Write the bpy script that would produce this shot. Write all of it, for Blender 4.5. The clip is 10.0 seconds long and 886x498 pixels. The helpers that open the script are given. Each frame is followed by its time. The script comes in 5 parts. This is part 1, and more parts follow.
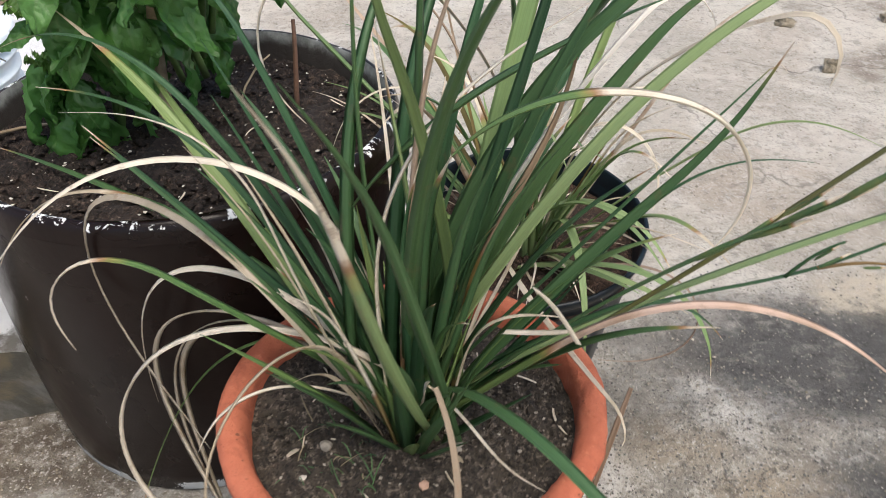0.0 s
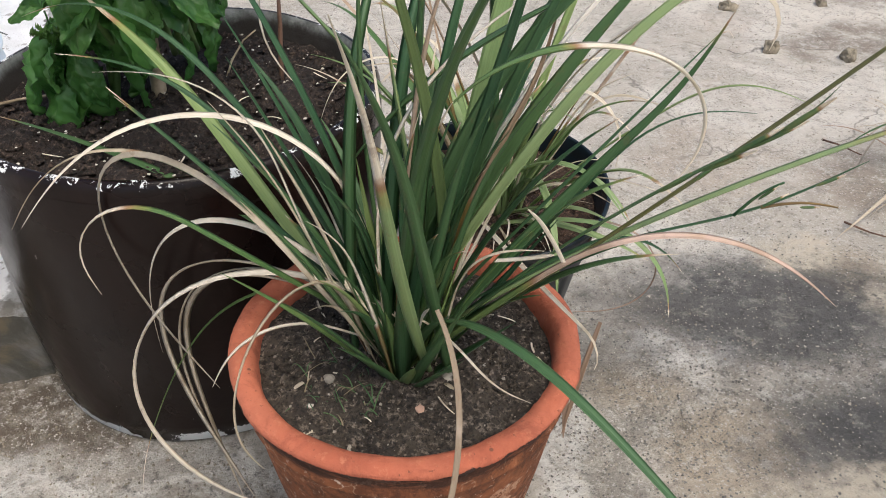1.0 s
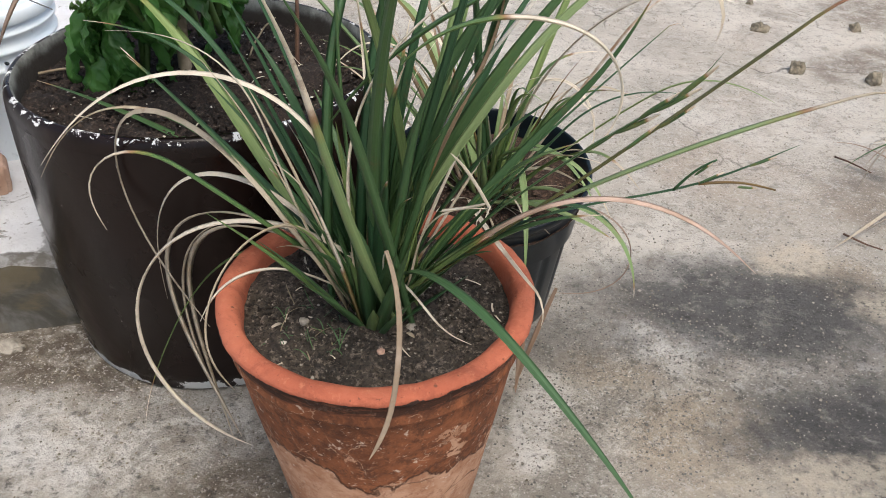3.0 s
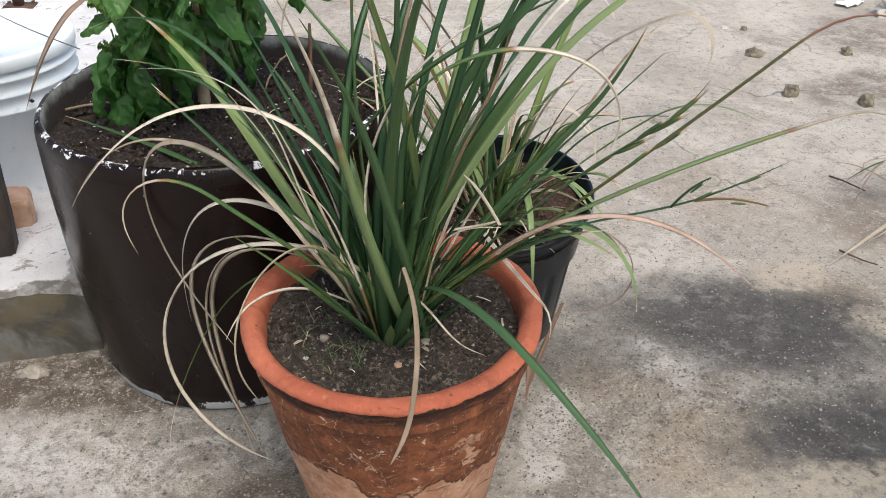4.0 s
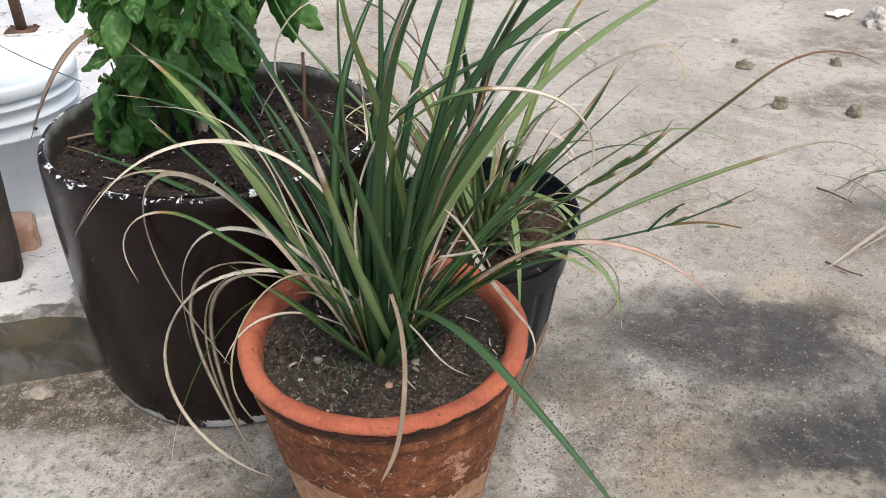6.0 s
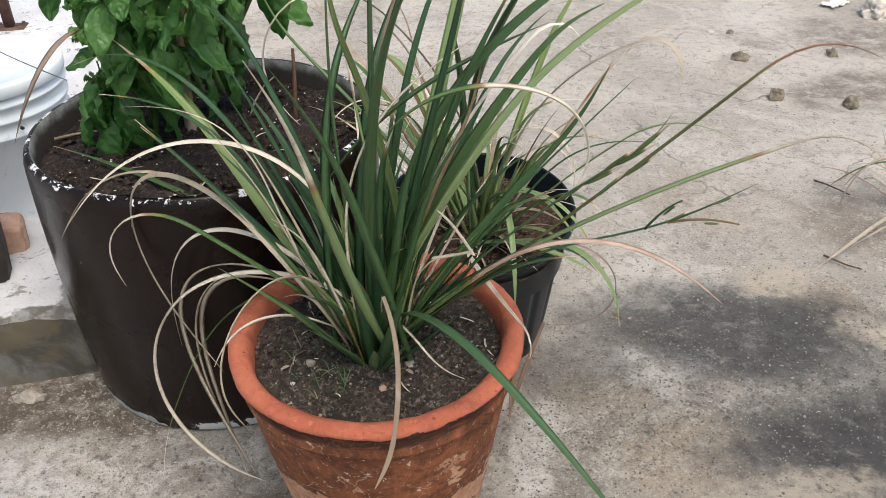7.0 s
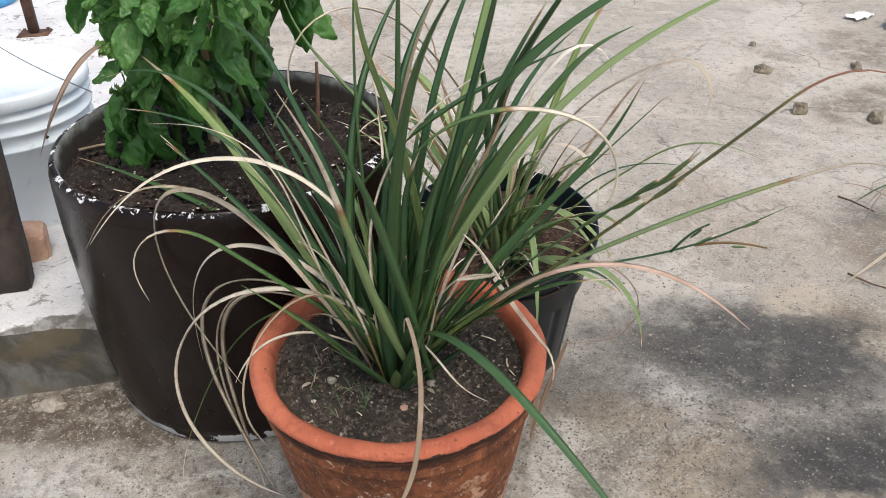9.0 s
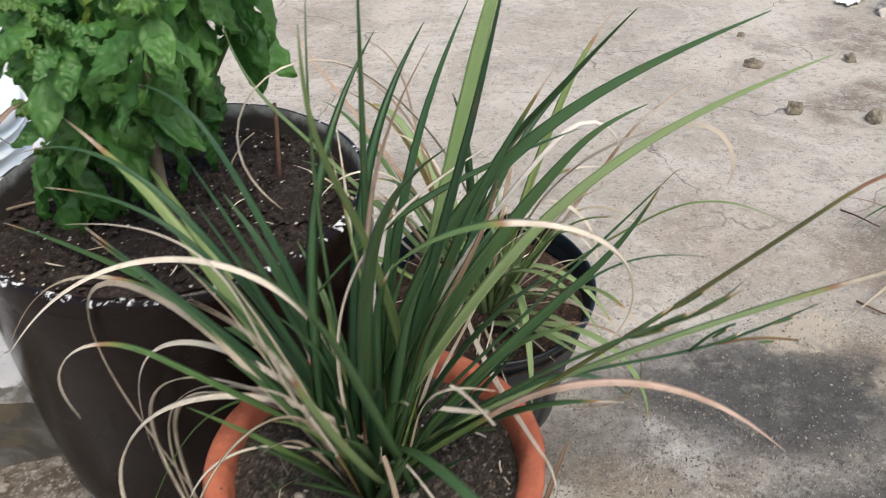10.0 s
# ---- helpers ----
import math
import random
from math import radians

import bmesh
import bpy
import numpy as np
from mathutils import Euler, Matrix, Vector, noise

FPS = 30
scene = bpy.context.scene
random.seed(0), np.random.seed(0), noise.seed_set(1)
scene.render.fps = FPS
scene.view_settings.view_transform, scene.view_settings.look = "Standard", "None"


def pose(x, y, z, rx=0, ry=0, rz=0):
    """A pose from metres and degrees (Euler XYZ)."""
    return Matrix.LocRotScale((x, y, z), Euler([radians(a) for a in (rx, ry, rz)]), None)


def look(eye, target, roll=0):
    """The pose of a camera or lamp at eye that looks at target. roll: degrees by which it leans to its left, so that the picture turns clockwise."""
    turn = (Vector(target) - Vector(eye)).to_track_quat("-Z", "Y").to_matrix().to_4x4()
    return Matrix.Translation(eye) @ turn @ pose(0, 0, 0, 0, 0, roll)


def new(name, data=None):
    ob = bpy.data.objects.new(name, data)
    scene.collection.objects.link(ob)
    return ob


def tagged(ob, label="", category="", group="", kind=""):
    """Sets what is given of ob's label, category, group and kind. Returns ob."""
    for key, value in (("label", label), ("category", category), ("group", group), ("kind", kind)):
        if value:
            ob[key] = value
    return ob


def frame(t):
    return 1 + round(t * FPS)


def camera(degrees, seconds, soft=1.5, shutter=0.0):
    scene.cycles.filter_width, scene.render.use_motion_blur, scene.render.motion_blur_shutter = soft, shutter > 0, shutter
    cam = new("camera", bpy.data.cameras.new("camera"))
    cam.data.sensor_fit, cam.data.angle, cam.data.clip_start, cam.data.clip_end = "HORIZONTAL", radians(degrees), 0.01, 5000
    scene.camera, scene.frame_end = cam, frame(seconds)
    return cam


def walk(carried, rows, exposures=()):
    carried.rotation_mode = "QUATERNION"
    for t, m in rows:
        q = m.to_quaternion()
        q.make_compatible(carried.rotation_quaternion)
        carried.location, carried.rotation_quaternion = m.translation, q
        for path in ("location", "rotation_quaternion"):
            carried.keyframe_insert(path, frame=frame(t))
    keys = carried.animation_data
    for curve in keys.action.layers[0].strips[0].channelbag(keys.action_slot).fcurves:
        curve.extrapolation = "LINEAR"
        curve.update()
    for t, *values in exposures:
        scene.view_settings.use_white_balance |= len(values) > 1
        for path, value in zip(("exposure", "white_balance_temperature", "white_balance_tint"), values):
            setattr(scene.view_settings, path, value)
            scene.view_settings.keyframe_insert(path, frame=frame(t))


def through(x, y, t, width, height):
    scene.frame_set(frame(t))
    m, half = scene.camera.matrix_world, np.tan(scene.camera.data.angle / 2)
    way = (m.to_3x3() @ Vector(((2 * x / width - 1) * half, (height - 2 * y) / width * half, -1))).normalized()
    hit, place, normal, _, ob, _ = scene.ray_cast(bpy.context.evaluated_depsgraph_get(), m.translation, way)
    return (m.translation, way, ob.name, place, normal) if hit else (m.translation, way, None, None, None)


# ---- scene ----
cam = camera(55.6, 10.0, soft=0.75, shutter=0.4)
PATH = [
    (0, (0.052, 0.071, 0.7), (-0.026, 1.694, -0.466), -0.7),
    (0.5, (0.025, 0.024, 0.714), (0.033, 1.636, -0.47), -0.5),
    (1, (0.025, -0.002, 0.713), (0.063, 1.61, -0.471), 0.8),
    (1.5, (0.028, -0.02, 0.704), (0.056, 1.585, -0.488), 1.4),
    (2, (0.041, -0.046, 0.715), (0.032, 1.556, -0.481), 1.3),
    (2.2, (0.061, -0.05, 0.711), (0.034, 1.556, -0.48), 1.7),
    (3.3, (0.099, -0.096, 0.717), (-0.006, 1.553, -0.411), 1.1),
    (3.5, (0.097, -0.102, 0.72), (-0.012, 1.554, -0.396), 0.9),
    (4, (0.093, -0.124, 0.73), (-0.009, 1.55, -0.36), 0.3),
    (4.5, (0.095, -0.14, 0.743), (0.001, 1.543, -0.332), 0.1),
    (5, (0.099, -0.144, 0.751), (0.003, 1.543, -0.319), 0.1),
    (5.5, (0.105, -0.146, 0.761), (-0.006, 1.54, -0.309), -0.4),
    (7, (0.11, -0.125, 0.757), (0.009, 1.55, -0.332), -1.0),
    (7.5, (0.111, -0.127, 0.762), (0.004, 1.556, -0.314), -0.6),
    (8, (0.111, -0.132, 0.764), (-0.022, 1.558, -0.297), -0.5),
    (8.5, (0.112, -0.131, 0.765), (-0.038, 1.557, -0.297), -0.8),
    (9, (0.102, -0.115, 0.766), (-0.035, 1.563, -0.313), -0.9),
    (9.5, (0.069, -0.057, 0.781), (-0.011, 1.608, -0.324), -1.5),
    (10, (0.092, 0.03, 0.791), (0.008, 1.671, -0.349), -1.4),
]
walk(cam, [(t, look(eye, target, roll)) for t, eye, target, roll in PATH], [(0.0, 0.96), (1.0, 0.90), (2.2, 0.88), (3.5, 0.84), (4.5, 0.81), (10.0, 0.81)])

# ---- light: a bright, hazy sky with a broad soft sun ----
SUN_HIGH, SUN_TURN = 62.0, 150.0
world = bpy.data.worlds.new("sky")
scene.world = world
world.use_nodes = True
sky = world.node_tree.nodes.new("ShaderNodeTexSky")
sky.sky_type, sky.sun_disc = "NISHITA", False
sky.sun_elevation, sky.sun_rotation = radians(SUN_HIGH), radians(SUN_TURN)
sky.air_density, sky.dust_density = 1.0, 4.0
world.node_tree.links.new(sky.outputs[0], world.node_tree.nodes["Background"].inputs[0])
world.node_tree.nodes["Background"].inputs[1].default_value = 0.12
sun = new("sun", bpy.data.lights.new("sun", "SUN"))
sun.data.energy, sun.data.angle, sun.data.color = 1.3, radians(40), (1.0, 0.95, 0.84)
sun.matrix_world = look((0, 0, 0), (-math.sin(radians(SUN_TURN)) * math.cos(radians(SUN_HIGH)), -math.cos(radians(SUN_TURN)) * math.cos(radians(SUN_HIGH)), -math.sin(radians(SUN_HIGH))))


# ---- materials ----
class Nodes:
    """A short way to write node materials."""

    def __init__(self, name, rough=0.8, metal=0.0):
        self.mat = bpy.data.materials.new(name)
        self.mat.use_nodes = True
        self.tree = self.mat.node_tree
        self.bsdf = self.tree.nodes["Principled BSDF"]
        self.bsdf.inputs["Roughness"].default_value = rough
        self.bsdf.inputs["Metallic"].default_value = metal
        self.where = self.tree.nodes.new("ShaderNodeTexCoord").outputs["Object"]

    def put(self, socket, value):
        if isinstance(value, bpy.types.NodeSocket):
            self.tree.links.new(value, socket)
        elif isinstance(value, (tuple, list)) and socket.type == "RGBA":
            socket.default_value = (*value[:3], 1)
        else:
            socket.default_value = value

    def noise(self, scale, detail=4.0, rough=0.55, warp=0.0, where=None):
        n = self.tree.nodes.new("ShaderNodeTexNoise")
        self.put(n.inputs["Vector"], where or self.where)
        n.inputs["Scale"].default_value, n.inputs["Detail"].default_value = scale, detail
        n.inputs["Roughness"].default_value, n.inputs["Distortion"].default_value = rough, warp
        return n.outputs["Fac"]

    def cells(self, scale, feature="F1", where=None, out="Distance"):
        n = self.tree.nodes.new("ShaderNodeTexVoronoi")
        n.feature = feature
        self.put(n.inputs["Vector"], where or self.where)
        n.inputs["Scale"].default_value = scale
        return n.outputs[out]

    def step(self, value, low, high, a=0.0, b=1.0):
        n = self.tree.nodes.new("ShaderNodeMapRange")
        n.interpolation_type = "SMOOTHSTEP"
        for k, v in zip(range(5), (value, low, high, a, b)):
            self.put(n.inputs[k], v)
        return n.outputs[0]

    def sum(self, op, a, b=0.0):
        n = self.tree.nodes.new("ShaderNodeMath")
        n.operation = op
        self.put(n.inputs[0], a), self.put(n.inputs[1], b)
        return n.outputs[0]

    def mix(self, fac, a, b, blend="MIX"):
        n = self.tree.nodes.new("ShaderNodeMix")
        n.data_type, n.blend_type = "RGBA", blend
        self.put(n.inputs[0], fac), self.put(n.inputs[6], a), self.put(n.inputs[7], b)
        return n.outputs[2]

    def attr(self, name):
        n = self.tree.nodes.new("ShaderNodeAttribute")
        n.attribute_name = name
        return n.outputs["Fac"]

    def chance(self):
        return self.tree.nodes.new("ShaderNodeObjectInfo").outputs["Random"]

    def axis(self, k):
        n = self.tree.nodes.new("ShaderNodeSeparateXYZ")
        self.put(n.inputs[0], self.where)
        return n.outputs[k]

    def stretched(self, x, y, z):
        n = self.tree.nodes.new("ShaderNodeMapping")
        self.put(n.inputs[0], self.where)
        n.inputs[3].default_value = (x, y, z)
        return n.outputs[0]

    def warped(self, much, scale=7.0):
        n = self.tree.nodes.new("ShaderNodeMix")
        n.data_type, n.blend_type = "RGBA", "ADD"
        t = self.tree.nodes.new("ShaderNodeTexNoise")
        t.inputs["Scale"].default_value, t.inputs["Detail"].default_value = scale, 5.0
        self.put(t.inputs["Vector"], self.where)
        n.inputs[0].default_value = much
        self.put(n.inputs[6], self.where), self.put(n.inputs[7], t.outputs["Color"])
        return n.outputs[2]

    def blob(self, x, y, rx, ry, turn=0.0, ragged=0.5, scale=6.0):
        """1 inside a ragged oval on the ground plane, 0 outside."""
        c, s = math.cos(radians(turn)), math.sin(radians(turn))
        u = self.sum("SUBTRACT", self.axis(0), x)
        v = self.sum("SUBTRACT", self.axis(1), y)
        p = self.sum("DIVIDE", self.sum("ADD", self.sum("MULTIPLY", u, c), self.sum("MULTIPLY", v, s)), rx)
        q = self.sum("DIVIDE", self.sum("SUBTRACT", self.sum("MULTIPLY", v, c), self.sum("MULTIPLY", u, s)), ry)
        r = self.sum("SQRT", self.sum("ADD", self.sum("MULTIPLY", p, p), self.sum("MULTIPLY", q, q)))
        r = self.sum("ADD", r, self.sum("MULTIPLY", self.sum("SUBTRACT", self.noise(scale, 5, 0.65), 0.5), ragged * 2.4))
        return self.step(r, 0.5, 1.25, 1.0, 0.0)

    def bump(self, height, strength=0.5, distance=0.002):
        n = self.tree.nodes.new("ShaderNodeBump")
        n.inputs["Strength"].default_value, n.inputs["Distance"].default_value = strength, distance
        self.put(n.inputs["Height"], height)
        self.put(self.bsdf.inputs["Normal"], n.outputs[0])

    def done(self, colour, rough=None, through=0.0):
        self.put(self.bsdf.inputs["Base Color"], colour)
        if rough is not None:
            self.put(self.bsdf.inputs["Roughness"], rough)
        if through:
            t = self.tree.nodes.new("ShaderNodeBsdfTranslucent")
            self.put(t.inputs["Color"], colour)
            m = self.tree.nodes.new("ShaderNodeMixShader")
            m.inputs[0].default_value = through
            self.tree.links.new(self.bsdf.outputs[0], m.inputs[1])
            self.tree.links.new(t.outputs[0], m.inputs[2])
            self.tree.links.new(m.outputs[0], self.tree.nodes["Material Output"].inputs[0])
        return self.mat


def ground_material():
    n = Nodes("worn_concrete", 0.9)
    big, mid, fine = n.noise(1.6, 4, 0.6, 0.6), n.noise(9, 7, 0.7, 0.4), n.noise(300, 3, 0.75)
    crust = n.noise(75, 8, 0.82)
    col = n.mix(n.step(big, 0.40, 0.62), (0.445, 0.405, 0.34), (0.595, 0.548, 0.47))
    col = n.mix(n.step(n.noise(3.4, 8, 0.68, 1.0), 0.50, 0.60, 0.0, 0.75), col, (0.64, 0.60, 0.525))
    col = n.mix(n.step(n.noise(4.2, 7, 0.66, 0.6), 0.52, 0.64, 0.0, 0.5), col, (0.34, 0.295, 0.245))
    col = n.mix(n.step(n.noise(2.6, 6, 0.66, 0.8), 0.54, 0.66, 0.0, 0.5), col, (0.40, 0.325, 0.25))
    # broad ragged grey-brown zone round the pots, darker than the open floor
    grey_zone = n.blob(0.50, 0.46, 0.66, 0.46, 10, 0.5, 4)
    grey_zone = n.sum("MULTIPLY", grey_zone, n.step(n.noise(7, 9, 0.78, 0.6), 0.43, 0.55, 0.25, 1.0))
    col = n.mix(n.sum("MULTIPLY", grey_zone, 0.8), col, (0.215, 0.197, 0.163))
    # sandy tan drifts
    tan = n.sum("MAXIMUM", n.blob(0.359, 0.589, 0.104, 0.083, 4, 0.6, 8), n.blob(0.62, 0.92, 0.07, 0.06, 0, 0.6, 9))
    tan = n.sum("MAXIMUM", tan, n.sum("MULTIPLY", n.blob(0.27, 0.70, 0.07, 0.05, 0, 0.8, 9), 0.8))
    col = n.mix(n.sum("MULTIPLY", tan, 0.75), col, (0.40, 0.325, 0.23))
    # lime splashes
    lime = n.sum("MAXIMUM", n.blob(-0.38, 0.53, 0.30, 0.095, 12, 0.7, 9), n.blob(0.175, 0.60, 0.03, 0.10, -14, 1.0, 18))
    lime = n.sum("MAXIMUM", lime, n.sum("MULTIPLY", n.blob(0.34, 0.765, 0.085, 0.05, 8, 0.8, 12), 0.8))
    col = n.mix(n.sum("MULTIPLY", lime, n.step(n.noise(20, 8, 0.75), 0.40, 0.54, 0.2, 0.95)), col, (0.66, 0.64, 0.59))
    # brown damp soil stains beside the pots
    damp = n.sum("MAXIMUM", n.blob(-0.47, 0.668, 0.30, 0.085, 14, 0.6, 9), n.blob(-0.11, 0.44, 0.13, 0.10, 0, 0.6, 9))
    damp = n.sum("MAXIMUM", damp, n.blob(-0.36, 0.655, 0.15, 0.055, -20, 0.6, 12))
    damp = n.sum("MULTIPLY", damp, n.step(n.noise(25, 6, 0.7), 0.32, 0.52, 0.45, 1.0))
    col = n.mix(n.sum("MULTIPLY", damp, 0.95), col, (0.095, 0.07, 0.045))
    drift = n.sum("MAXIMUM", n.blob(1.01, 1.75, 0.22, 0.12, 12, 0.8, 5), n.blob(1.10, 2.10, 0.22, 0.16, 0, 0.8, 5))
    drift = n.sum("MAXIMUM", drift, n.sum("MULTIPLY", n.blob(0.82, 1.20, 0.18, 0.14, 20, 0.8, 6), 0.7))
    drift = n.sum("MAXIMUM", drift, n.sum("MULTIPLY", n.blob(0.80, 2.08, 0.10, 0.05, -40, 1.0, 8), 0.7))
    col = n.mix(n.sum("MULTIPLY", drift, n.step(n.noise(14, 7, 0.75), 0.36, 0.58, 0.2, 0.85)), col, (0.20, 0.155, 0.115))
    col = n.mix(n.step(n.noise(42, 7, 0.78, 0.3), 0.52, 0.61, 0.0, 0.58), col, (0.24, 0.215, 0.175))
    col = n.mix(n.step(n.noise(33, 7, 0.78, 0.3), 0.53, 0.63, 0.0, 0.5), col, (0.62, 0.59, 0.53))
    # grains and pits, denser in patches
    patch = n.step(n.noise(5, 6, 0.65), 0.42, 0.60, 0.15, 1.0)
    col = n.mix(n.sum("MULTIPLY", n.step(fine, 0.52, 0.64, 0.0, 0.6), patch), col, (0.10, 0.09, 0.075))
    col = n.mix(n.step(n.noise(230, 3, 0.7), 0.56, 0.66, 0.0, 0.6), col, (0.66, 0.62, 0.57))
    col = n.mix(n.step(n.noise(120, 4, 0.75), 0.58, 0.66, 0.0, 0.5), col, (0.15, 0.13, 0.105))
    # ashy black stains
    dark = n.sum("MULTIPLY", n.blob(0.48, 0.845, 0.25, 0.12, -6, 0.55, 7), 0.95)
    dark = n.sum("MAXIMUM", dark, n.blob(0.615, 0.635, 0.22, 0.108, 12, 0.5, 6))
    dark = n.sum("MAXIMUM", dark, n.sum("MULTIPLY", n.blob(0.78, 0.74, 0.16, 0.10, 10, 0.6, 7), 0.8))
    dark = n.sum("MAXIMUM", dark, n.sum("MULTIPLY", n.blob(0.24, 0.76, 0.11, 0.08, 10, 0.7, 10), 0.5))
    dark = n.sum("MULTIPLY", dark, n.step(n.noise(17, 9, 0.85), 0.37, 0.50, 0.62, 1.0))
    worn = n.blob(-0.22, 0.47, 0.34, 0.20, 8, 0.5, 5)
    col = n.mix(n.sum("MULTIPLY", n.sum("MULTIPLY", worn, 0.7), n.step(n.noise(11, 8, 0.75, 0.5), 0.46, 0.57, 0.05, 0.85)), col, (0.20, 0.17, 0.13))
    col = n.mix(n.sum("MULTIPLY", dark, 0.93), col, (0.050, 0.049, 0.047))
    # pale sand blown over the stains
    sand = n.sum("MAXIMUM", n.blob(0.56, 0.965, 0.065, 0.05, 15, 1.0, 14), n.blob(0.685, 0.835, 0.07, 0.05, -20, 1.0, 14))
    sand = n.sum("MAXIMUM", sand, n.sum("MULTIPLY", n.blob(0.47, 0.545, 0.11, 0.04, 12, 1.0, 13), 0.8))
    col = n.mix(n.sum("MULTIPLY", sand, n.step(n.noise(60, 6, 0.75), 0.38, 0.55, 0.35, 0.85)), col, (0.55, 0.48, 0.37))
    # hollows of the crust darkened in the colour, shading that the bump leaves weak
    col = n.mix(n.sum("MULTIPLY", n.step(crust, 0.38, 0.47, 0.75, 0.0), n.sum("MAXIMUM", n.sum("MAXIMUM", grey_zone, worn), dark)), col, (0.045, 0.042, 0.037))
    col = n.mix(n.step(n.cells(95), 0.03, 0.085, 0.4, 0.0), col, (0.62, 0.60, 0.56))
    # hair cracks
    crack = n.step(n.cells(2.1, "DISTANCE_TO_EDGE", n.warped(0.12)), 0.0, 0.006, 1.0, 0.0)
    crack = n.sum("MULTIPLY", crack, n.sum("MULTIPLY", n.step(n.noise(2.2), 0.47, 0.56), n.step(n.axis(1), 1.0, 1.4)))
    col = n.mix(n.sum("MULTIPLY", crack, 0.7), col, (0.10, 0.085, 0.07))
    h = n.sum("ADD", n.sum("MULTIPLY", fine, 0.45), n.sum("ADD", n.sum("MULTIPLY", mid, 0.7), n.sum("MULTIPLY", crust, 1.6)))
    n.bump(h, 0.8, 0.006)
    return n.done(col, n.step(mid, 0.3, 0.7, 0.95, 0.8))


def plain_material(name, dark, light, scale=12.0, rough=0.8, bump=0.3, size=0.002, metal=0.0, fine=120.0):
    n = Nodes(name, rough, metal)
    a, b = n.noise(scale, 6, 0.65, 0.4), n.noise(fine, 4, 0.7)
    col = n.mix(n.step(a, 0.3, 0.7), dark, light)
    col = n.mix(n.step(b, 0.58, 0.75, 0.0, 0.5), col, tuple(c * 0.5 for c in dark))
    n.bump(n.sum("ADD", a, n.sum("MULTIPLY", b, 0.5)), bump, size)
    return n.done(col)


def rim_paint_material():
    n = Nodes("orange_rim_paint", 0.8)
    n.bsdf.inputs["Specular IOR Level"].default_value = 0.3
    a, b = n.noise(14, 6, 0.65), n.noise(120, 6, 0.78)
    col = n.mix(n.step(a, 0.3, 0.7), (0.36, 0.098, 0.052), (0.50, 0.155, 0.085))
    col = n.mix(n.step(n.noise(34, 7, 0.75, 0.5), 0.50, 0.66, 0.0, 0.7), col, (0.27, 0.075, 0.042))
    col = n.mix(n.step(b, 0.55, 0.68, 0.0, 0.5), col, (0.56, 0.22, 0.12))
    col = n.mix(n.step(n.noise(200, 4, 0.7), 0.62, 0.70, 0.0, 0.7), col, (0.13, 0.05, 0.03))
    col = n.mix(n.step(n.cells(42), 0.05, 0.09, 0.8, 0.0), col, (0.12, 0.05, 0.03))
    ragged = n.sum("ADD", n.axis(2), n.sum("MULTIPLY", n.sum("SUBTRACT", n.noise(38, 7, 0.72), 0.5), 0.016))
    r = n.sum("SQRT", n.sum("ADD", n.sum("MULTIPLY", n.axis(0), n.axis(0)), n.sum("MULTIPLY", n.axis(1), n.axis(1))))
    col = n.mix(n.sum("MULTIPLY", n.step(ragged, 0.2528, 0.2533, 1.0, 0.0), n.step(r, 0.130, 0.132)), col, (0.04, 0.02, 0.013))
    n.bump(n.sum("ADD", n.sum("MULTIPLY", b, 0.9), n.noise(45, 5, 0.7)), 0.7, 0.004)
    return n.done(col)


